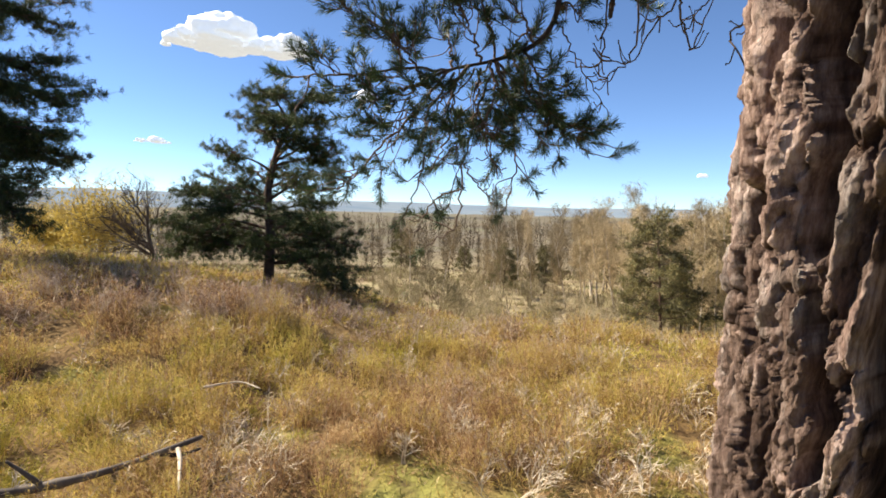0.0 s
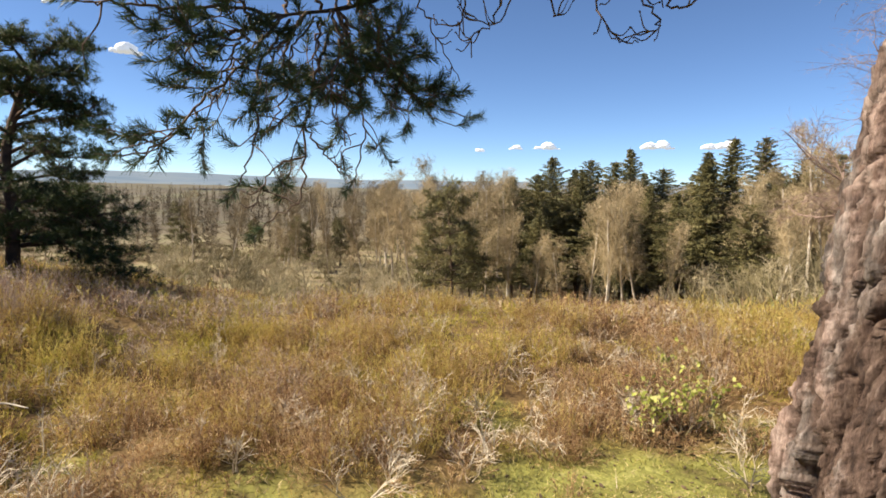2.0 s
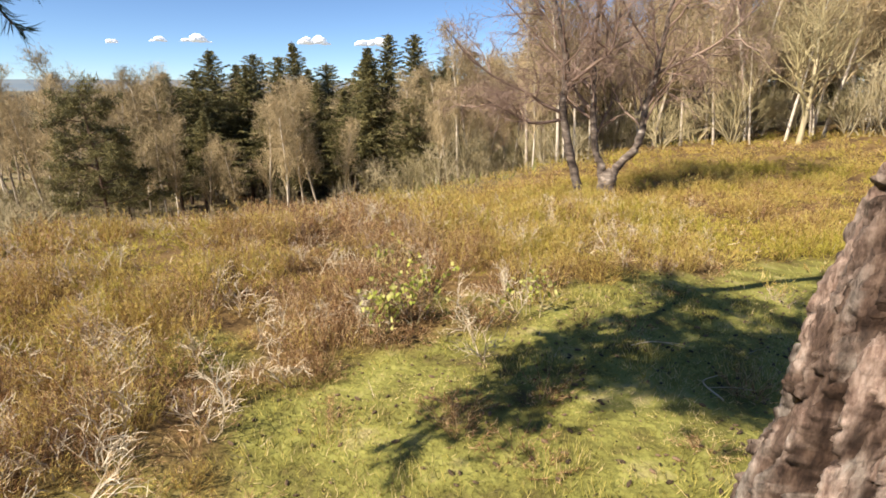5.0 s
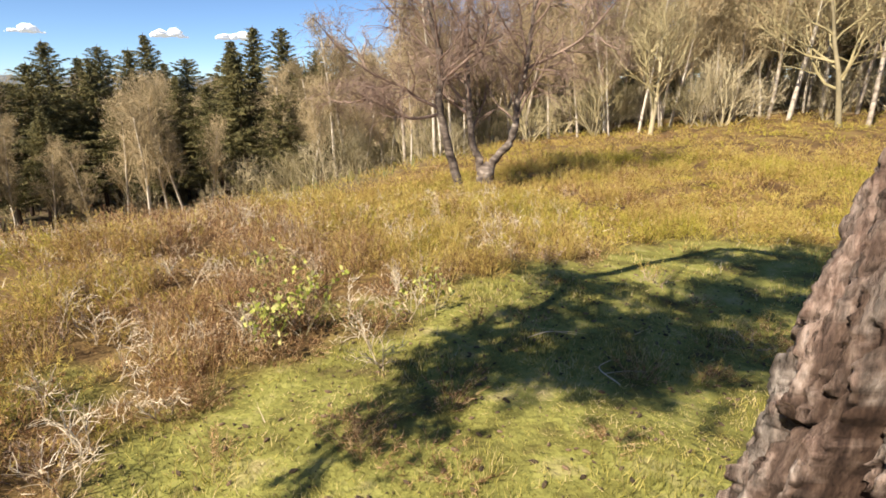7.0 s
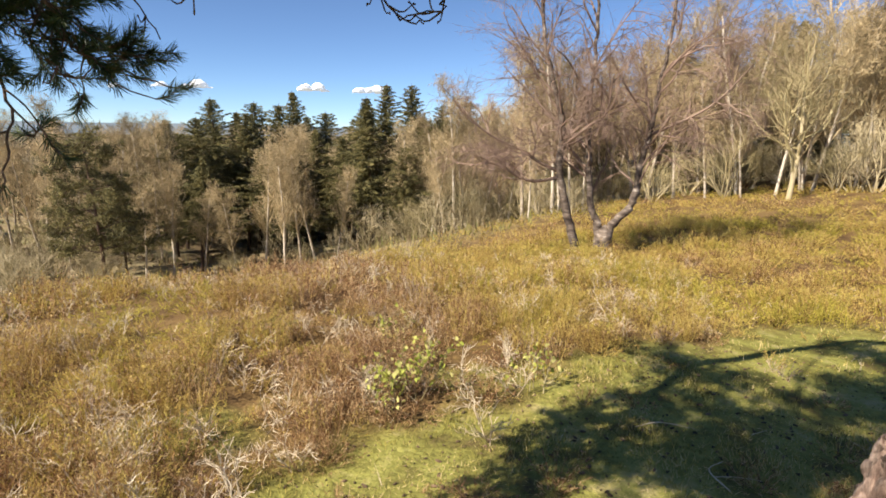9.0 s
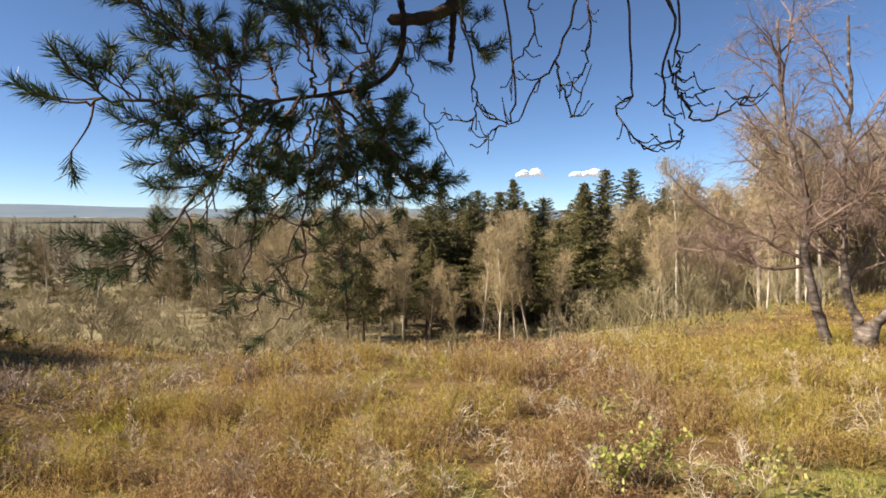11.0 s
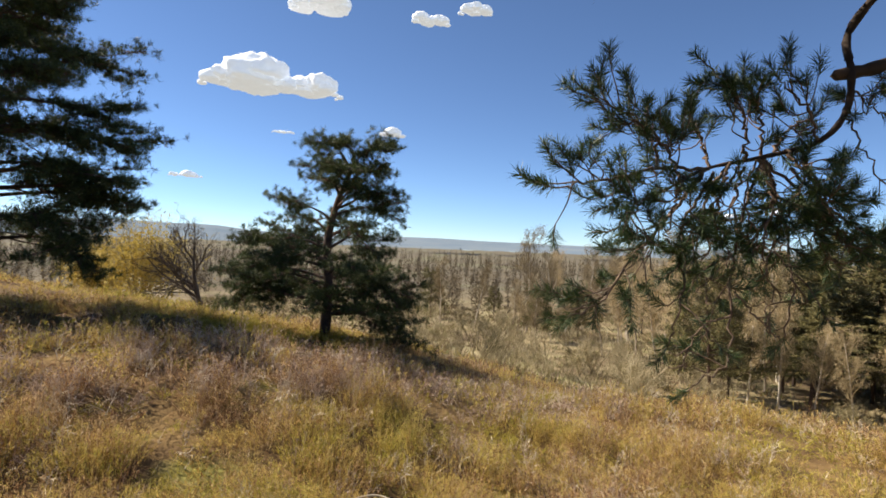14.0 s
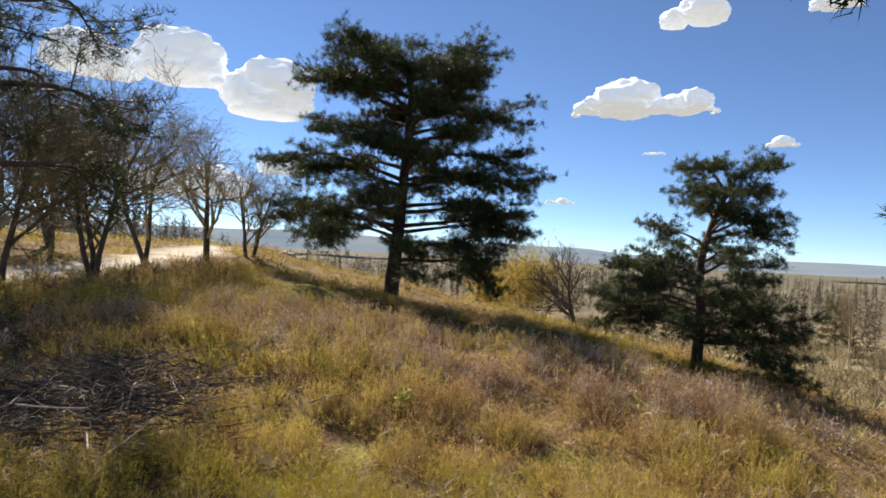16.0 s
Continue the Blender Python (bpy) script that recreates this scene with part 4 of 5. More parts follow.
def heath_birch():
    """Birch of three leaning stems, two of them from one stump."""
    rng = np.random.default_rng(31)
    b = np.array([10.5, 3.5])
    foot = float(land(*b))
    tree = thing("birch_tree", "leafless silver birch with three leaning stems and fine purple twigs", "tree")
    stems = [
        ([(10.36, 3.72, foot - 0.1), (10.3, 3.97, 0.26), (10.22, 4.15, 1.07), (10.22, 4.16, 1.96), (10.1, 4.36, 2.82), (10.05, 4.5, 3.4), (9.9, 4.6, 5.0)], 0.105),
        ([(10.65, 3.4, foot - 0.1), (10.63, 3.5, 0.1), (10.6, 3.64, 0.5), (10.57, 3.75, 1.5), (10.57, 3.77, 2.35), (10.6, 3.72, 3.4), (10.55, 3.8, 5.0)], 0.1),
        ([(10.66, 3.36, foot + 0.3), (10.7, 3.2, 0.14), (10.78, 2.98, 0.4), (10.8, 2.88, 0.75), (10.81, 2.83, 1.3), (10.84, 2.71, 1.87), (10.85, 2.65, 2.51), (10.87, 2.55, 3.22), (10.8, 2.4, 4.6)], 0.1),
    ]
    spec = dict(seg=[7, 6, 5, 2], kids=[9, 8, 9, 0], angle=[42, 45, 42, 0], ratio=[0.62, 0.6, 0.75, 0], low=[0.25, 0.2, 0.15, 0], wander=[0.16, 0.17, 0.16, 0.12], lift=[0.08, 0.02, -0.1, -0.12], thin=0.0026)
    g = Geo()
    stump = curve_points([(10.62, 3.4, foot - 0.15), (10.625, 3.38, foot + 0.2), (10.62, 3.36, foot + 0.46)], 8)
    tube(g, stump, np.linspace(0.2, 0.165, 8), 12)
    part("stump", g.mesh("stump", True), BIRCH_BARK, tree)
    gw = Geo()
    for way, r in stems:
        line = curve_points(way, 40)
        line[3:-1] += rng.normal(size=(36, 3)) * 0.012
        gs = Geo()
        tube(gs, line, np.linspace(r * 0.88, 0.02, 40) * (1 + 0.05 * rng.normal(size=40)), 12)
        part("stem", gs.mesh("stem", True), BIRCH_BARK, tree)
        out = [[], [], [], []]
        for k in range(17):
            i = rng.integers(14, 39)
            d = turned(unit(line[min(i + 1, 39)] - line[i - 1]), rng.uniform(0.5, 1.1), rng)
            grow(rng, line[i], d, rng.uniform(1.0, 1.9), 0.02, 1, spec, out)
        skin(out, [0, 6, 4, 1], gw, 1)
        fine_ends(gw, out[3], rng)
    for way in ([(10.23, 4.14, 1.05), (9.95, 4.5, 1.25), (9.77, 4.67, 1.41), (9.39, 5.26, 1.74), (9.03, 5.74, 2.3)], [(10.22, 4.15, 1.5), (10.1, 3.6, 1.9), (9.95, 3.3, 2.1), (9.9, 3.2, 2.7)], [(10.23, 4.14, 0.95), (9.8, 4.6, 0.9), (9.4, 5.1, 1.2), (9.2, 5.5, 1.15)], [(10.83, 2.73, 1.75), (10.9, 2.2, 2.0), (10.8, 1.7, 2.3), (10.9, 1.2, 2.9)]):
        l = curve_points(way, 16)
        gb = Geo()
        tube(gb, l, np.linspace(0.034, 0.01, 16), 7)
        part("bough", gb.mesh("bough", True), BIRCH_TWIG_NEAR, tree)
        out = [[], [], [], []]
        for k in range(10):
            i = rng.integers(5, 15)
            grow(rng, l[i], turned(unit(l[i + 1 if i < 15 else i] - l[i - 1]), rng.uniform(0.5, 1.0), rng), rng.uniform(0.6, 1.1), 0.014, 1, spec, out)
        skin(out, [0, 5, 4, 1], gw, 1)
        fine_ends(gw, out[3], rng)
    part("crown", gw.mesh("crown"), BIRCH_TWIG_NEAR, tree, "crown of fine purplish brown twigs")


heath_birch()


def bare_tree(name, label, height, r, stems, seed, bark, twig, spec, at, group, category="tree", lean=0.15, fuzz=0, sides=(7, 5, 3, 1)):
    """A leafless tree as trunk and twigs."""
    rng = np.random.default_rng(seed)
    tree = thing(name, label, category, group, at=at)
    gt, gw = Geo(), Geo()
    out = [[], [], [], []]
    for s in range(stems):
        d = unit(np.array([rng.normal() * lean, rng.normal() * lean, 1]))
        grow(rng, np.array([rng.normal() * 0.06 * (stems > 1), rng.normal() * 0.06 * (stems > 1), -0.1]), d, height, r, 0, spec, out)
    skin(out[:1], sides, gt)
    part("trunk", gt.mesh("trunk", True), bark, tree)
    skin(out, sides, gw, 1)
    if fuzz:
        ends = np.array([l[0][-1] for l in out[3]] * fuzz)
        d = unit(rng.normal(size=ends.shape)) * rng.uniform(0.06, 0.2, (len(ends), 1)) * (height / 4)
        slivers(gw, ends, ends + d * 1.3, 0.009 * height / 4, rng)
    part("crown", gw.mesh("crown"), twig, tree)
    return tree


def on_land(az, dist, sink=0.05):
    x, y = dist * math.sin(radians(az)), dist * math.cos(radians(az))
    return (x, y, float(land(x, y)) - sink)


OAK_SPEC = dict(seg=[5, 6, 5, 2], kids=[13, 10, 8, 0], angle=[50, 48, 45, 0], ratio=[0.72, 0.6, 0.6, 0], low=[0.22, 0.2, 0.2, 0], wander=[0.1, 0.2, 0.22, 0.15], lift=[0.05, 0.1, 0.08, 0.0], thin=0.005)
BIRCH_SPEC = dict(seg=[7, 4, 3, 2], kids=[20, 8, 5, 0], angle=[30, 32, 32, 0], ratio=[0.29, 0.55, 0.62, 0], low=[0.3, 0.2, 0.15, 0], wander=[0.04, 0.12, 0.14, 0.1], lift=[0.08, 0.12, 0.04, -0.02], thin=0.008)
SHRUB_SPEC = dict(seg=[4, 4, 3, 2], kids=[5, 5, 5, 0], angle=[34, 36, 36, 0], ratio=[0.6, 0.6, 0.6, 0], low=[0.2, 0.2, 0.15, 0], wander=[0.16, 0.2, 0.2, 0.1], lift=[0.08, 0.08, 0.05, 0.0], thin=0.006)


def hill_trees():
    row = "bare trees by the sand track"
    bare_tree("oak_tree", "low many-stemmed oak without leaves beside the track", 2.75, 0.055, 3, 41, OAK, BARE, OAK_SPEC, on_land(-65.0, 12.4), row, lean=0.2, fuzz=2)
    bare_tree("oak_tree", "crooked leafless oak with a spreading crown", 2.8, 0.06, 2, 42, OAK, BARE, OAK_SPEC, on_land(-61.0, 14.5), row, lean=0.22, fuzz=2)
    bare_tree("oak_tree", "slender leafless tree beyond the track", 2.7, 0.09, 1, 43, OAK, BARE, OAK_SPEC, on_land(-55.8, 16.0), row, lean=0.04, fuzz=2)
    bare_tree("oak_tree", "small leafless tree at the bend of the track", 2.0, 0.06, 2, 44, OAK, BARE, OAK_SPEC, on_land(-52.0, 16.9), row, lean=0.12, fuzz=2)
    bare_tree("oak_tree", "bushy leafless oak over the heather", 2.9, 0.055, 3, 45, OAK, BARE, OAK_SPEC, on_land(-71.5, 11.5), row, lean=0.2, fuzz=2)
    bare_tree("oak_tree", "leafless tree on the hilltop", 2.7, 0.08, 2, 46, OAK, BARE, OAK_SPEC, on_land(-67.5, 17.0), row, lean=0.2, fuzz=2)
    bare_tree("oak_tree", "dead bare tree on the slope behind the pine", 2.7, 0.11, 1, 47, OAK, OAK, OAK_SPEC, on_land(-19.6, 22.5), "", lean=0.05)
    # yellow willow in catkin
    for az, d, h, seed in ((-24.2, 28, 3.7, 48), (-27.6, 31, 3.0, 49)):
        rng = np.random.default_rng(seed)
        t = bare_tree("willow_bush", "yellow willow bush in full catkin", h, 0.05, 6, seed, BARE, BARE, SHRUB_SPEC, on_land(az, d), "willows below the hill", "bush", lean=0.4)
        g = Geo()
        c = rng.normal(size=(5200, 3)) * [0.75, 0.75, 0.7] * (h / 3.7) + [0, 0, h * 0.66]
        c = c[c[:, 2] > 0.15]
        slivers(g, c, c + rng.normal(size=c.shape) * 0.09, 0.07, rng)
        part("catkin_crown", g.mesh("catkin_crown"), CATKIN, t, "yellow catkins")


hill_trees()


def scatter(rng, n, az0, az1, d0, d1):
    az = np.radians(rng.uniform(az0, az1, n))
    d = np.sqrt(rng.uniform(d0 * d0, d1 * d1, n))
    return d * np.sin(az), d * np.cos(az), d


# valley woods --------------------------------------------------------
def spruce(height, wide, seed, label, at, blunt=0.8):
    rng = np.random.default_rng(seed)
    tree = thing("spruce_tree", label, "tree", "conifers in the valley wood", at=at)
    g = Geo()
    tube(g, curve_points([(0, 0, -0.2), (0.03, 0, height * 0.5), (0, 0, height)], 10), np.linspace(0.13, 0.012, 10), 7)
    part("trunk", g.mesh("trunk", True), BARK_FAR, tree)
    gf = Geo()
    low = height * rng.uniform(0.2, 0.32)
    for k in range(250):
        z = low + (height * 0.985 - low) * ((k + rng.random()) / 250) ** 0.9
        f = z / height
        a = k * 2.39996 + rng.uniform(-0.4, 0.4)
        L = (1.55 * wide * (1 - f) ** blunt * (1 if f > 0.4 else 0.6 + f) + 0.1) * rng.uniform(0.25, 1.3) * (1 + 0.3 * math.sin(a * 2 + z * 1.7 + seed))
        d = np.array([math.cos(a), math.sin(a), 0])
        p0 = np.array([0, 0, z])
        p1, p2 = p0 + d * L * 0.5 + [0, 0, -0.1 * L], p0 + d * L + [0, 0, (-0.22 + 0.3 * f) * L]
        spikes(gf, p0[None], p2[None], 0.018)
        n = int(16 + 40 * L)
        u = rng.random(n)[:, None] ** 0.75
        p = np.where(u < 0.5, p0 + (p1 - p0) * 2 * u, p1 + (p2 - p1) * (2 * u - 1))
        e = unit(d * 0.55 + rng.normal(size=(n, 3)) * [0.55, 0.55, 0.16] + [0, 0, -0.3])
        slivers(gf, p, p + e * (rng.uniform(0.2, 0.5, n) * (0.45 + 0.55 * (1 - f)))[:, None], 0.055 + 0.035 * (1 - f), rng)
    slivers(gf, np.array([[0, 0, height * 0.93]] * 12), np.array([[0, 0, height * 0.98]] * 12) + rng.normal(size=(12, 3)) * [0.1, 0.1, 0.12], 0.04, rng)
    part("crown", gf.mesh("crown"), SPRUCE, tree)
    return tree


def young_pine(height, seed, label, at):
    rng = np.random.default_rng(seed)
    limbs = [(height * (0.25 + 0.72 * (k + rng.random()) / 26), k * 137.5, (1.5 - 1.1 * (k / 26) ** 1.4) * height / 6 * rng.uniform(0.8, 1.2), 0.15, 0.25) for k in range(26)]
    return pine(label, at, [(0, 0, -0.2), (0.08, 0, height * 0.4), (0.0, 0.05, height)], 0.1, limbs, seed, tuft=20, needles=9, length=0.2, width=0.03, spread=0.5, group="pines in the valley wood", leaf=SPRUCE)


def place(protos, spots, rng, size=(0.85, 1.15)):
    """Copies of a few grown trees at (azimuth, distance, scale), the first one of each moved into place too."""
    used = set()
    for k, (az, dist, sc) in enumerate(spots):
        p = protos[k % len(protos)]
        s = sc * rng.uniform(*size)
        m = Matrix.Translation(on_land(az, dist)) @ pose(0, 0, 0, rng.uniform(-3, 3), rng.uniform(-3, 3), rng.uniform(0, 360)) @ Matrix.Diagonal((s, s, s, 1))
        if k % len(protos) not in used and k < len(protos):
            p.matrix_basis = m
            used.add(k)
        else:
            copy = copy_thing(p, pose(0, 0, 0))
            copy.matrix_basis = m


def valley():
    rng = np.random.default_rng(77)
    o = (0, 0, 0)
    firs = [spruce(9.2, 2.1, 51, "dark green spruce with drooping boughs in the valley", o, 0.95), spruce(9.6, 2.3, 52, "slender ragged spruce tree in the valley", o, 0.8), spruce(8.4, 2.1, 53, "broad dark green conifer with a blunt top in the valley", o, 0.6), spruce(8.0, 1.9, 54, "dark green conifer with an uneven crown in the valley", o, 0.7)]
    spots = [(34.2, 38, 0.82), (38.6, 40, 0.98), (36.6, 37, 0.95), (43.2, 46, 1.1), (45.6, 47, 1.05), (40.4, 38, 0.82), (48.2, 48, 1.0), (51.0, 42, 1.08), (53.4, 42, 1.12), (56.8, 45, 1.08), (61.5, 44, 1.06), (50.0, 38, 0.85), (52.3, 36, 0.9), (58.8, 46, 0.95), (64.0, 46, 1.0), (32.0, 44, 0.72), (47.0, 40, 0.75), (67, 44, 0.95), (71, 46, 0.9), (76, 40, 0.85), (84, 42, 0.9), (90, 38, 0.85), (97, 38, 0.95), (104, 33, 1.0), (108, 30, 1.0), (42.0, 36, 0.66), (55, 34, 0.7), (30, 52, 0.7), (36, 33, 0.62), (45, 34, 0.6)]
    spots = [(a, d, s * 1.08) for a, d, s in spots] + [(rng.uniform(31, 66), rng.uniform(40, 56), rng.uniform(0.7, 1.0)) for k in range(34)] + [(rng.uniform(66, 112), rng.uniform(36, 52), rng.uniform(0.6, 0.95)) for k in range(22)]
    place(firs, spots, rng, (0.95, 1.05))
    bare = BIRCH_SPEC
    names = "leafless birches in the valley wood"
    birches = [bare_tree("birch_tree", "slender leafless birch with a pale stem and golden brown twigs", 6.2, 0.075, 1, 60 + k, BIRCH_PALE, BIRCH_TWIG, bare, o, names, lean=0.05, fuzz=4, sides=(6, 3, 1, 1)) for k in range(4)]
    spots = []
    for az, d, s in ((43.4, 29, 0.9), (45.0, 30, 0.95), (46.4, 31, 0.9), (48.4, 31, 0.85), (60.0, 26, 0.85), (59.0, 27, 0.75), (61.3, 28, 0.8), (57.6, 28, 0.7), (66.8, 20.5, 0.55), (41.6, 31, 0.8), (39.0, 30, 0.75), (36.2, 31, 0.8), (33.6, 32, 0.75), (31.4, 33, 0.8), (26.0, 34, 0.85), (24.2, 37, 0.9), (22.3, 40, 0.95), (20.6, 42, 0.9), (63.2, 29, 0.85), (65, 30, 0.9), (69, 28, 0.9), (71.2, 27, 0.85), (73.4, 29, 0.95), (76, 27, 0.9), (78.4, 29, 1.0), (80.5, 25, 0.9), (82.6, 27, 1.0), (85, 25, 0.95), (87.0, 27, 1.05), (91.2, 23, 0.9), (93.2, 26, 1.05), (95.5, 24, 1.0), (98, 26, 1.1), (100.5, 23, 1.0), (103, 25, 1.1), (106, 22, 1.05), (109, 24, 1.1), (113, 22, 1.0)):
        spots.append((az, d, s))
    for k in range(120):
        az = rng.uniform(24, 114)
        spots.append((az, rng.uniform(33, 58) if az < 62 else rng.uniform(28, 50), rng.uniform(0.75, 1.1)))
    for k in range(16):
        spots.append((rng.uniform(2, 36), rng.uniform(46, 90), rng.uniform(0.8, 1.3)))
    for k in range(30):
        az = rng.uniform(10, 35)
        spots.append((az, rng.uniform(36, 60), (rng.uniform(0.4, 0.7) if az < 19 else rng.uniform(0.6, 0.9)) + 0.4 * max(0, min(1, (az - 18) / 6))))
    for k in range(84):
        spots.append((rng.uniform(62, 115), rng.uniform(22, 34), rng.uniform(0.6, 1.0)))
    place(birches, spots, rng)
    oaks = [bare_tree("oak_tree", "gnarled leafless oak at the edge of the wood", 3.9, 0.085, 1, 80 + k, BARE_PALE, BARE, OAK_SPEC, o, "oaks at the edge of the wood", lean=0.1, fuzz=1) for k in range(2)]
    place(oaks, [(89.4, 21, 1.0), (104, 21, 1.05)], rng)
    shrubs = [bare_tree("bare_bush", "pale leafless bush on the valley slope", 1.5, 0.03, 6, 90 + k, BARE_PALE, BARE_PALE if k else BARE, SHRUB_SPEC, o, "bare bushes in the valley", "bush", lean=0.5, fuzz=1, sides=(4, 3, 1, 1)) for k in range(3)]
    spots = [(6.6, 24, 1.2), (4.6, 23, 0.9), (8.6, 25, 1.1), (11, 27, 1.0), (1.5, 22, 0.9), (62, 25, 0.8), (56, 27, 0.9), (68, 22, 0.8), (71, 21, 0.7), (52.0, 30, 0.9)]
    for k in range(150):
        az = rng.uniform(-2, 114) if k % 3 else rng.uniform(0, 30)
        spots.append((az, rng.uniform(27, 60) if az < 55 else rng.uniform(23, 36), rng.uniform(0.6, 1.4)))
    for k in range(34):
        spots.append((rng.uniform(58, 115), rng.uniform(21, 32), rng.uniform(0.8, 1.5)))
    place(shrubs, spots, rng)
    pines_ = [young_pine(6.8, 71, "young pine with layered boughs in the valley", o), young_pine(5.6, 72, "bushy young pine in the valley", o)]
    place(pines_, [(28.2, 30, 0.98), (29.9, 34, 0.8), (13, 48, 0.7), (17, 52, 0.75), (70.5, 33, 1.0), (75, 31, 0.95), (81, 33, 1.0), (88, 34, 1.1), (2.6, 60, 0.8), (9, 66, 0.7), (23, 58, 0.8), (98, 31, 1.1), (105, 29, 1.2)], rng)
    # fallen log and broken poles on the valley floor
    for k, (az, d, L, yaw) in enumerate(((42.2, 30.3, 2.6, 12), (45.5, 29.6, 1.7, -20), (37.5, 29, 1.6, 35), (31, 29.5, 1.5, -8), (49, 29, 1.4, 25))):
        g = Geo()
        line = curve_points([(-L / 2, 0, 0.1), (0, 0.06, 0.16), (L / 2, 0, 0.32)], 10)
        tube(g, line, np.linspace(0.075, 0.035, 10), 7)
        for m in range(3):
            i = 3 + 2 * m
            tube(g, [line[i], line[i] + [0.15, 0.1 * (-1) ** m, 0.3]], [0.02, 0.008], 5)
        ob = whole("fallen_log", g.mesh("fallen_log", True), BIRCH_PALE, "pale fallen birch log on the wood floor", "log", "fallen logs")
        ob.matrix_basis = Matrix.Translation(on_land(az, d, 0.02)) @ pose(0, 0, 0, 0, 0, yaw - az)


valley()


def undergrowth():
    """Dead bracken, brambles and seedlings over the valley floor."""
    rng = np.random.default_rng(123)
    g = Geo()
    x, y, d = scatter(rng, 15000, -30, 116, 15, 75)
    s = 0.42 * x + 0.907 * y
    keep = (s > 14) & (np.sin(0.31 * x + 1) * np.sin(0.27 * y + 2) + 0.5 * np.sin(0.9 * x + 0.7 * y) + 0.5 * rng.normal(size=len(x)) > -0.35)
    x, y, d = x[keep], y[keep], d[keep]
    p = np.repeat(np.stack([x, y, land(x, y) - 0.02], 1), 9, 0)
    h = np.repeat(rng.uniform(0.12, 0.6, len(x)), 9)[:, None]
    p[:, :2] += rng.normal(size=(len(p), 2)) * 0.25
    slivers(g, p, p + rng.normal(size=p.shape) * [0.4, 0.4, 0.25] * h + [0, 0, 1] * h * 0.8, 0.02 + 0.0012 * np.repeat(d, 9), rng)
    whole("undergrowth", g.mesh("undergrowth"), BRACKEN, "brown bracken and brambles on the valley floor", "undergrowth", kind="stuff")


def far_woods():
    """Thousands of leafless trees beyond the valley."""
    rng = np.random.default_rng(99)
    n = 3800
    az = np.radians(rng.uniform(-75, 118, n))
    d = 62 + 240 * rng.random(n) ** 1.3
    x, y = d * np.sin(az), d * np.cos(az)
    clear = (np.abs(np.degrees(az) - 7) < 11) & (d < 100) & (rng.random(n) < 0.55) | ((np.degrees(az) < -12) & (d < 75))
    x, y, d = x[~clear], y[~clear], d[~clear]
    z = land(x, y)
    h = rng.uniform(3.6, 6.0, len(x)) + np.clip((d - 80) / 80, 0, 1.2)
    g = Geo()
    base = np.stack([x, y, z - 0.2], 1)
    top = base + np.stack([rng.normal(size=len(x)) * 0.3, rng.normal(size=len(x)) * 0.3, h], 1)
    spikes(g, base, top, 0.022)
    k = 105
    f = rng.uniform(0.12, 1.0, (len(x), k))
    p = base[:, None] + (top - base)[:, None] * f[..., None]
    e = rng.normal(size=(len(x), k, 3)) * [0.8, 0.8, 0.5] + [0, 0, 0.4]
    q = p + unit(e) * (rng.uniform(0.4, 1.5, (len(x), k)) * (1.25 - 0.7 * f))[..., None]
    slivers(g, p.reshape(-1, 3), q.reshape(-1, 3), 0.075, rng)
    whole("far_woods", g.mesh("far_woods"), WOODS, "brown leafless woods that fill the far valley", "woods", kind="stuff")


undergrowth()
far_woods()


# heather -------------------------------------------------------------
def clear_of_trunk(x, y):
    return np.hypot(x - 0.7, y - 0.6) > 0.42


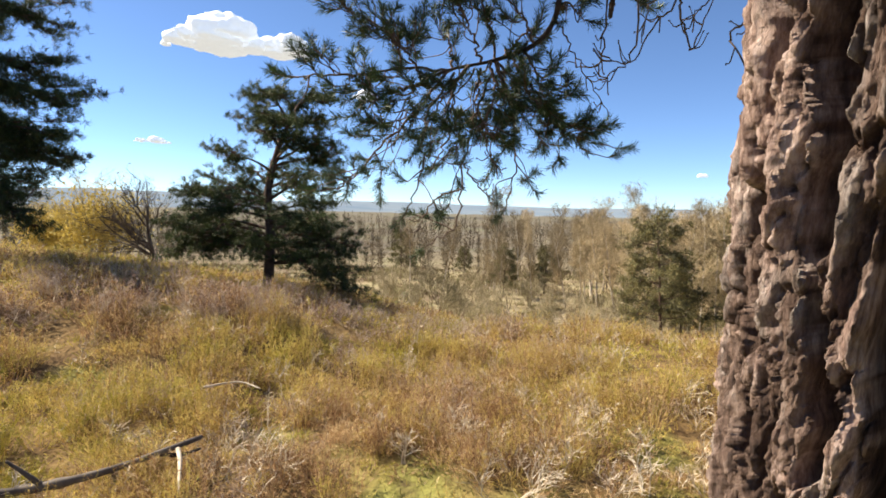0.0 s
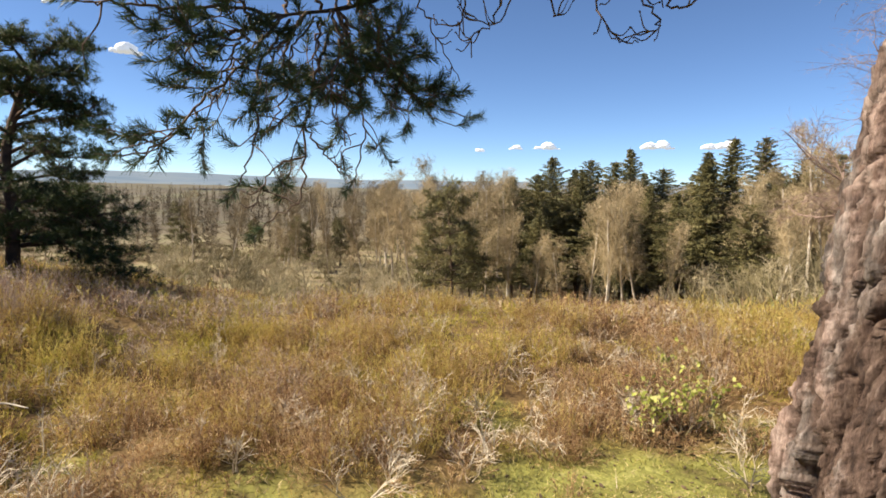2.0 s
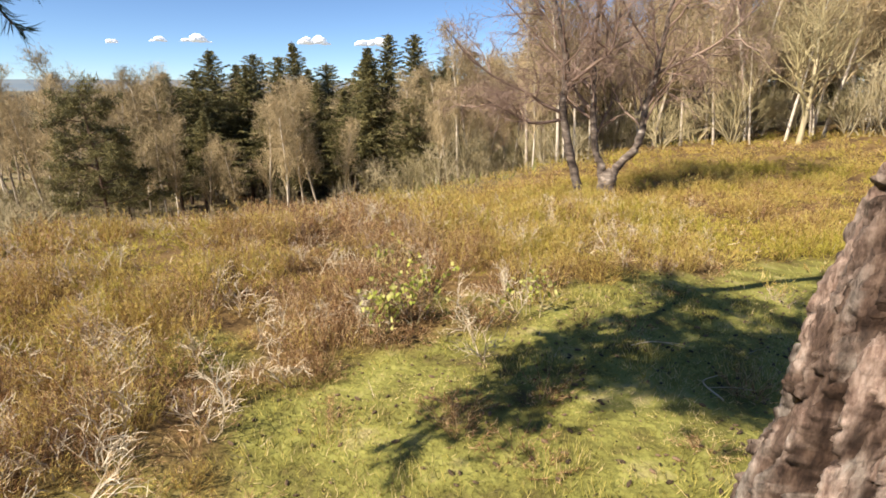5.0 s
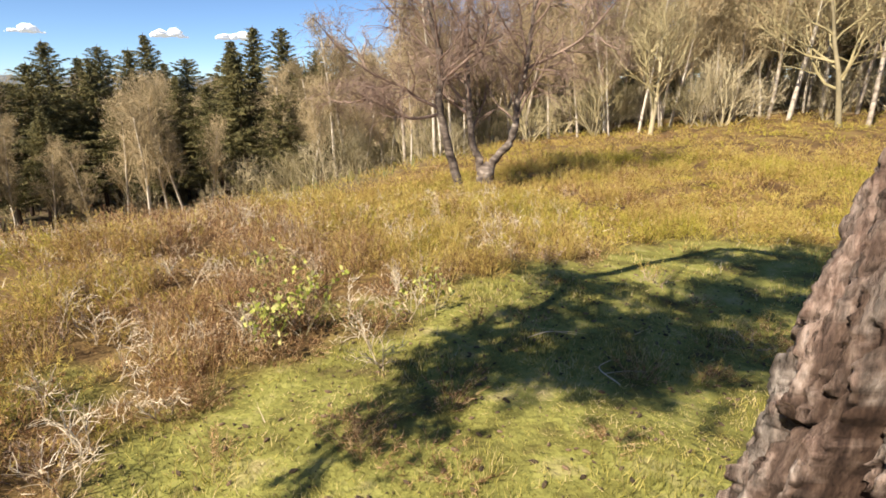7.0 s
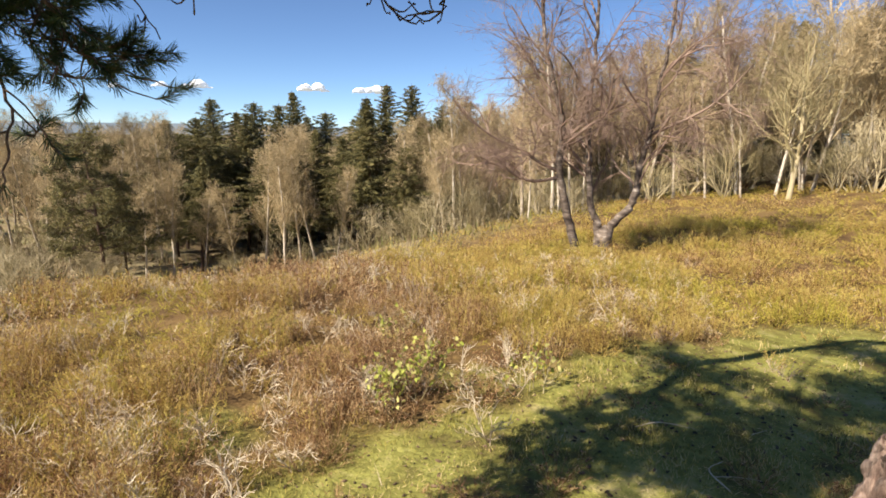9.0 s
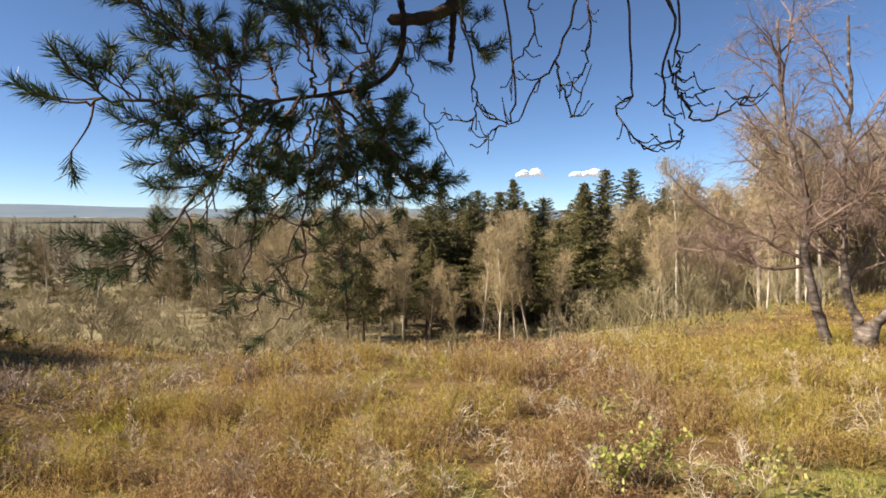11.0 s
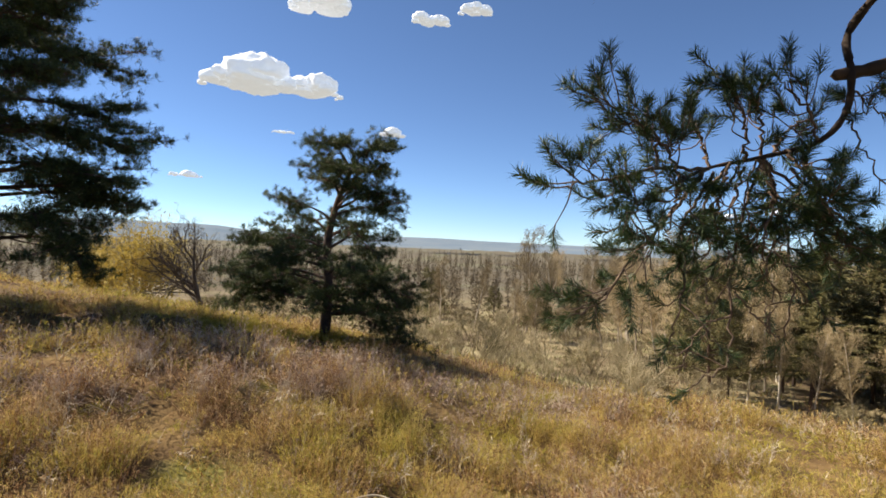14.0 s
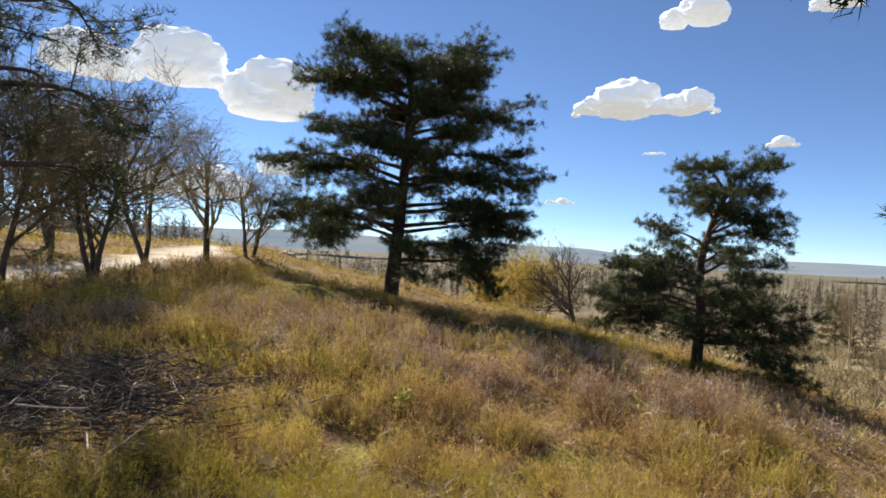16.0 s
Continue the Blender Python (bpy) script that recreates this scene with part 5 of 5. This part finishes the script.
def heather_field():
    """Bushes of upright stems that branch into short sprigs, with gaps of dark ground between them."""
    rng = np.random.default_rng(7)
    gold, red, green, grey = Geo(), Geo(), Geo(), Geo()
    bands = ((0.9, 3.4, 3000, 24, 13, 0.28, 0.0027), (3.4, 6, 5600, 18, 9, 0.3, 0.004), (6, 9.5, 8200, 13, 5, 0.32, 0.0076), (9.5, 15, 10500, 12, 6, 0.31, 0.0095), (15, 26, 8000, 7, 4, 0.26, 0.016))
    for d0, d1, n, stems, sprigs, tall, wide in bands:
        x, y, d = scatter(rng, n, -85, 118, d0, d1)
        lump = 0.5 + 0.5 * np.sin(2.1 * x + 1.7 * np.sin(1.3 * y)) * np.sin(1.9 * y + 1.1 * np.sin(1.7 * x) + 1)
        lump = np.clip(0.55 * lump + 0.95 * vnoise(np.stack([x * 3.1, y * 3.1, 0 * x], 1), 31) + 0.22, 0, 1)
        s = 0.42 * x + 0.907 * y
        keep = (rng.random(n) > 0.97 * mossy(x, y)) & clear_of_trunk(x, y) & (rng.random(n) < 0.16 + 0.95 * lump) & (s < 17) & (sandy(x, y) < 0.3) & (np.hypot(x + 5.3, y - 2.3) > 0.5 + 0.5 * rng.random(n))
        x, y, lump = x[keep], y[keep], lump[keep]
        m = len(x)
        h = tall * rng.uniform(0.5, 1.1, m) * (0.36 + 0.85 * lump) * (1 - 0.6 * mossy(x, y))
        R = (0.075 + 0.007 * d1) * rng.uniform(0.7, 1.3, m)
        foot = np.stack([x, y, land(x, y) - 0.01], 1)
        k = m * stems
        r, a = np.sqrt(rng.random(k)), rng.uniform(0, 2 * np.pi, k)
        out = np.stack([r * np.cos(a), r * np.sin(a), 0 * r], 1) * np.repeat(R, stems)[:, None]
        up = np.repeat(h, stems) * (1 - 0.45 * r * r) * rng.uniform(0.6, 1.15, k)
        p = np.repeat(foot, stems, 0) + out * 0.55
        q = np.repeat(foot, stems, 0) + out * 1.5 + rng.normal(size=(k, 3)) * [0.018, 0.018, 0] + np.stack([0 * up, 0 * up, up], 1)
        f = 0.3 + 0.7 * rng.random((k, sprigs)) ** 0.8
        b = p[:, None] + (q - p)[:, None] * f[..., None]
        e = unit(unit(q - p)[:, None] + rng.normal(size=(k, sprigs, 3)) * 0.8) * ((0.02 + 0.0022 * d1) * rng.uniform(0.6, 1.4, (k, sprigs)))[..., None]
        p2, q2 = b.reshape(-1, 3), (b + e).reshape(-1, 3)
        zone = np.sin(0.7 * x + 0.5) * np.sin(0.6 * y + 0.9) + 0.5 * np.sin(1.7 * x - 1.3 * y) + 0.6 * rng.normal(size=m)
        east = np.clip((x - 4.5) / 3, 0, 1)
        zone = zone * (1 - 0.35 * east) + 0.35 - 0.95 * east - 0.95 * np.clip((0.6 - x) / 3, 0, 1)
        crest = (np.abs(y - 7.2 - 0.3 * x) < 1.3) & (x < 2) & (x > -8) & (rng.random(m) < 0.5) | (rng.random(m) < 0.05 * (1 - east))
        low = (lump < 0.14) & (zone < 0.4)
        sort = np.where(crest, 3, np.where(low | (zone < -0.95), 2, np.where(zone > 0.25, 1, 0)))
        for g, key in ((gold, 0), (red, 1), (green, 2), (grey, 3)):
            sel = np.repeat(sort == key, stems)
            if sel.any():
                slivers(g, p[sel], q[sel], wide * 0.8, rng)
                sel = np.repeat(sel, sprigs)
                slivers(g, p2[sel], q2[sel], wide, rng)
    whole("heather_gold", gold.mesh("heather_gold"), HEATHER, "dense golden brown heather and bilberry over the slope", "heather", kind="stuff")
    whole("heather_brown", red.mesh("heather_brown"), HEATHER_RED, "patches of reddish brown winter heather", "heather", kind="stuff")
    whole("heather_green", green.mesh("heather_green"), BILBERRY, "low green shoots and moss between the heather", "heather", kind="stuff")
    whole("heather_grey", grey.mesh("heather_grey"), HEATHER_GREY, "faded pinkish grey heather with withered flower heads", "heather", kind="stuff")


heather_field()


def dead_heather():
    """Forked, bleached stems that stand out of the heather."""
    rng = np.random.default_rng(17)
    g = Geo()
    spec = dict(seg=[3, 3, 2], kids=[5, 4, 0], angle=[34, 38, 0], ratio=[0.75, 0.65, 0], low=[0.15, 0.15, 0], wander=[0.34, 0.38, 0.3], lift=[0.1, 0.06, 0.0], thin=0.002)
    spots = [(-0.55, 3.7), (-0.45, 3.85), (0.55, 3.35), (0.65, 3.2), (2.05, 3.05), (1.75, 3.2), (2.3, 2.95), (1.1, 2.85), (0.95, 2.7), (-0.6, 2.9), (-0.75, 3.0), (-0.5, 3.05), (-0.35, 2.8), (2.9, 2.2), (2.55, 1.95), (0.75, 2.45), (3.1, 3.6), (1.35, 4.3), (1.3, 2.5), (1.5, 2.7), (1.85, 2.65), (1.2, 3.3), (1.65, 3.7), (2.3, 3.5), (0.3, 3.0), (0.1, 3.3), (2.65, 2.75), (3.2, 2.4), (3.5, 2.2), (-1.3, 3.3), (-1.6, 3.9), (-2.2, 3.4)]
    x, y, d = scatter(rng, 560, -75, 80, 2.4, 9.5)
    ok = mossy(x, y) < 0.4
    for i, (px, py) in enumerate(spots + list(zip(x[ok], y[ok]))):
        size = rng.uniform(0.15, 0.24) if i < len(spots) else rng.uniform(0.1, 0.22)
        out = [[], [], []]
        for k in range(3 if i < len(spots) else 2):
            grow(rng, np.array([px + rng.normal() * 0.03, py + rng.normal() * 0.03, float(land(px, py))]), unit([rng.normal() * 0.4, rng.normal() * 0.4, 1]), size, (0.0044 if i < len(spots) else 0.0036) if py < 4.5 else 0.0046, 0, spec, out)
        skin(out, (4, 3, 3), g)
    whole("dead_heather_stems", g.mesh("dead_heather_stems"), STRAW, "bleached forked stems of dead heather", "dead heather", kind="stuff")
    # loose straws over everything
    g = Geo()
    x, y, d = scatter(rng, 6500, -80, 115, 1.6, 9)
    keep = rng.random(len(x)) > 0.9 * mossy(x, y)
    x, y, d = x[keep], y[keep], d[keep]
    z = land(x, y)
    p = np.stack([x, y, z + 0.02 + 0.14 * rng.random(len(x)) * (1 - mossy(x, y))], 1)
    q = p + rng.normal(size=p.shape) * [0.04, 0.04, 0.035] + [0, 0, 0.04]
    slivers(g, p, q, 0.002 + 0.0005 * d, rng)
    whole("dry_grass", g.mesh("dry_grass"), STRAW, "dry straw-coloured grass blades among the heather", "grass", kind="stuff")


dead_heather()


def turf_field():
    rng = np.random.default_rng(27)
    g = Geo()
    for d0, d1, n, w in ((0.7, 2.6, 26000, 0.0035), (2.6, 4.5, 34000, 0.005), (4.5, 8, 22000, 0.009)):
        x, y, d = scatter(rng, n, 20, 120, d0, d1)
        keep = (mossy(x, y) > rng.random(n)) & clear_of_trunk(x, y)
        x, y = x[keep], y[keep]
        tuft = 0.5 + 0.5 * np.sin(5 * x + 2 * np.sin(3 * y)) * np.sin(6 * y + 1)
        p = np.stack([x, y, land(x, y) - 0.005], 1)
        q = p + rng.normal(size=p.shape) * [0.018, 0.018, 0.004] + np.stack([0 * x, 0 * x, 0.012 + 0.07 * rng.random(len(x)) * tuft ** 2], 1)
        slivers(g, p, q, w, rng)
    x, y, d = scatter(rng, 9000, -60, 20, 1.8, 5.5)
    keep = mossy(x, y) > rng.random(9000)
    x, y = x[keep], y[keep]
    p = np.stack([x, y, land(x, y)], 1)
    slivers(g, p, p + rng.normal(size=p.shape) * [0.02, 0.02, 0.005] + [0, 0, 0.04], 0.006, rng)
    whole("turf_grass", g.mesh("turf_grass"), TURF, "short yellow-green mossy grass under the pine", "grass", kind="stuff")
    # cones, bark flakes and dead needles
    g = Geo()
    x, y, d = scatter(rng, 2600, 25, 118, 0.8, 5.5)
    keep = (mossy(x, y) > 0.4) & clear_of_trunk(x, y)
    for px, py in zip(x[keep], y[keep]):
        c = np.array([px, py, float(land(px, py)) + 0.006])
        a, s = rng.uniform(0, 6.28), 0.004 + 0.012 * rng.random() ** 2.0
        e = np.array([math.cos(a), math.sin(a), rng.uniform(-0.2, 0.3)]) * s
        tube(g, [c - e, c, c + e], [s * 0.35, s * 0.6, s * 0.25], 5)
    whole("pine_litter", g.mesh("pine_litter"), LITTER, "dark pine cones and bark flakes on the turf", "litter", kind="stuff")


turf_field()


# small things --------------------------------------------------------
def leafy_bush(x, y, seed, leaves, size, label):
    rng = np.random.default_rng(seed)
    tree = thing("leafy_bush", label, "bush", "budding bushes at the edge of the turf", at=(x, y, float(land(x, y))))
    spec = dict(seg=[4, 3], kids=[6, 0], angle=[35, 0], ratio=[0.5, 0], low=[0.3, 0], wander=[0.12, 0.15], lift=[0.05, 0.03], thin=0.0012)
    out = [[], []]
    for k in range(9):
        grow(rng, np.array([rng.normal() * 0.05, rng.normal() * 0.05, 0]), unit([rng.normal() * 0.35, rng.normal() * 0.35, 1]), size * rng.uniform(0.6, 1), 0.0035, 0, spec, out)
    g, gl = Geo(), Geo()
    skin(out, (4, 3), g)
    part("stem_work", g.mesh("stem_work"), BARE, tree)
    ends = np.concatenate([l[0] for l in out[1]])
    p = ends[rng.integers(0, len(ends), leaves)] + rng.normal(size=(leaves, 3)) * 0.012
    blades(gl, p, p + unit(rng.normal(size=(leaves, 3)) + [0, 0, 0.4]) * rng.uniform(0.02, 0.042, (leaves, 1)), 0.022, rng, 0.1)
    part("leaves", gl.mesh("leaves"), LEAF, tree, "small yellow-green young leaves")


leafy_bush(2.82, 2.55, 61, 210, 0.36, "small bush with yellow-green young leaves beside the turf")
leafy_bush(2.52, 2.62, 62, 60, 0.34, "thin bush with few yellow-green leaves")
leafy_bush(3.3, 1.95, 63, 70, 0.28, "low sprouting bush at the edge of the shade")
leafy_bush(3.4, 3.1, 64, 60, 0.34, "sparse budding bush in the heather")
leafy_bush(-3.6, 4.2, 65, 120, 0.25, "low yellow-green bush in the heather")


def stick(way, r, label, forks=2, seed=1, name="fallen_branch", wood=None):
    rng = np.random.default_rng(seed)
    g = Geo()
    way = [(x, y, float(land(x, y)) + z) for x, y, z in way]
    line = curve_points(way, 20)
    tube(g, line, np.linspace(r, r * 0.45, 20) * (1 + 0.08 * rng.normal(size=20)), 8)
    for k in range(forks):
        i = rng.integers(6, 17)
        d = unit(line[i + 1] - line[i] + rng.normal(size=3) * 0.5)
        tube(g, curve_points([line[i], line[i] + d * 0.1, line[i] + d * 0.2 + [0, 0, rng.uniform(-0.02, 0.05)]], 6), np.linspace(r * 0.5, r * 0.2, 6), 6)
    return whole(name, g.mesh(name, True), wood or STRAW, label, "branch", "fallen branches")


stick([(-2.0, 2.55, 0.1), (-1.5, 2.66, 0.12), (-1.15, 2.76, 0.14), (-0.78, 2.95, 0.2)], 0.03, "brown forked branch lying in the heather", 4, 3, wood=BRUSH)
stick([(-0.88, 2.9, 0.17), (-0.83, 2.78, 0.15), (-0.76, 2.55, 0.1)], 0.014, "short bleached side branch lying in the heather", 0, 4)
stick([(-1.7, 2.52, 0.08), (-1.3, 2.5, 0.11), (-0.95, 2.52, 0.09)], 0.01, "pale stick lying in the heather", 2, 5)
stick([(-1.0, 3.75, 0.24), (-0.8, 3.85, 0.25), (-0.65, 3.78, 0.24)], 0.008, "thin pale stick on top of the heather", 0, 6)
def brush_heap():
    rng = np.random.default_rng(67)
    g = Geo()
    for k in range(950):
        c = np.array([-5.3, 2.3]) + rng.normal(size=2) * [0.65, 0.55]
        a, L = rng.uniform(0, 6.28), rng.uniform(0.12, 0.5)
        z = float(land(*c)) + 0.05 + 0.33 * rng.random() * math.exp(-((c[0] + 5.3) ** 2 + (c[1] - 2.35) ** 2) / 0.7)
        d = np.array([math.cos(a), math.sin(a), rng.uniform(-0.1, 0.45)])
        p = np.array([c[0], c[1], z])
        tube(g, curve_points([p, p + d * L * 0.5 + rng.normal(size=3) * 0.02, p + d * L], 5), np.linspace(0.0055, 0.002, 5), 4)
    whole("brush_heap", g.mesh("brush_heap"), BRUSH, "tangled heap of dead grey brushwood in the heather", "brushwood", kind="stuff")


brush_heap()
rng_pile = np.random.default_rng(66)
for k in range(16):
    px, py, a, L = -5.2 + rng_pile.normal() * 0.45, 2.3 + rng_pile.normal() * 0.45, rng_pile.uniform(0, 3.1), rng_pile.uniform(0.25, 0.5)
    dx, dy = math.cos(a) * L / 2, math.sin(a) * L / 2
    stick([(px - dx, py - dy, 0.1 + 0.2 * rng_pile.random()), (px, py, 0.18 + 0.16 * rng_pile.random()), (px + dx, py + dy, 0.12 + 0.2 * rng_pile.random())], 0.007, "grey-brown dead branch in a heap on the heather", 3, 200 + k, wood=STRAW if k % 2 else BRUSH)
stick([(3.05, 1.25, 0.02), (3.2, 1.15, 0.03), (3.3, 1.0, 0.01)], 0.004, "thin twig lying on the turf", 1, 7)
stick([(2.6, 0.75, 0.02), (2.75, 0.85, 0.02), (2.95, 0.8, 0.01)], 0.004, "thin curved twig lying on the turf", 1, 8)


def stones():
    rng = np.random.default_rng(88)
    for k in range(7):
        az, d = -49.6 + 0.45 * k + rng.uniform(-0.2, 0.2), 21.5 + rng.uniform(-1, 1)
        bm = bmesh.new()
        bmesh.ops.create_icosphere(bm, subdivisions=2, radius=1)
        for v in bm.verts:
            v.co *= 1 + 0.25 * noise.noise(v.co * 1.3 + Vector((k * 7, 0, 0)))
            v.co.x, v.co.y, v.co.z = v.co.x * 0.17, v.co.y * 0.14, v.co.z * 0.11
        me = bpy.data.meshes.new("stone")
        bm.to_mesh(me)
        bm.free()
        ob = whole("stone", me, STONE, "pale boulder beside the sand track", "stone", "stones by the track")
        ob.matrix_basis = Matrix.Translation(on_land(az, d, -0.06))


stones()
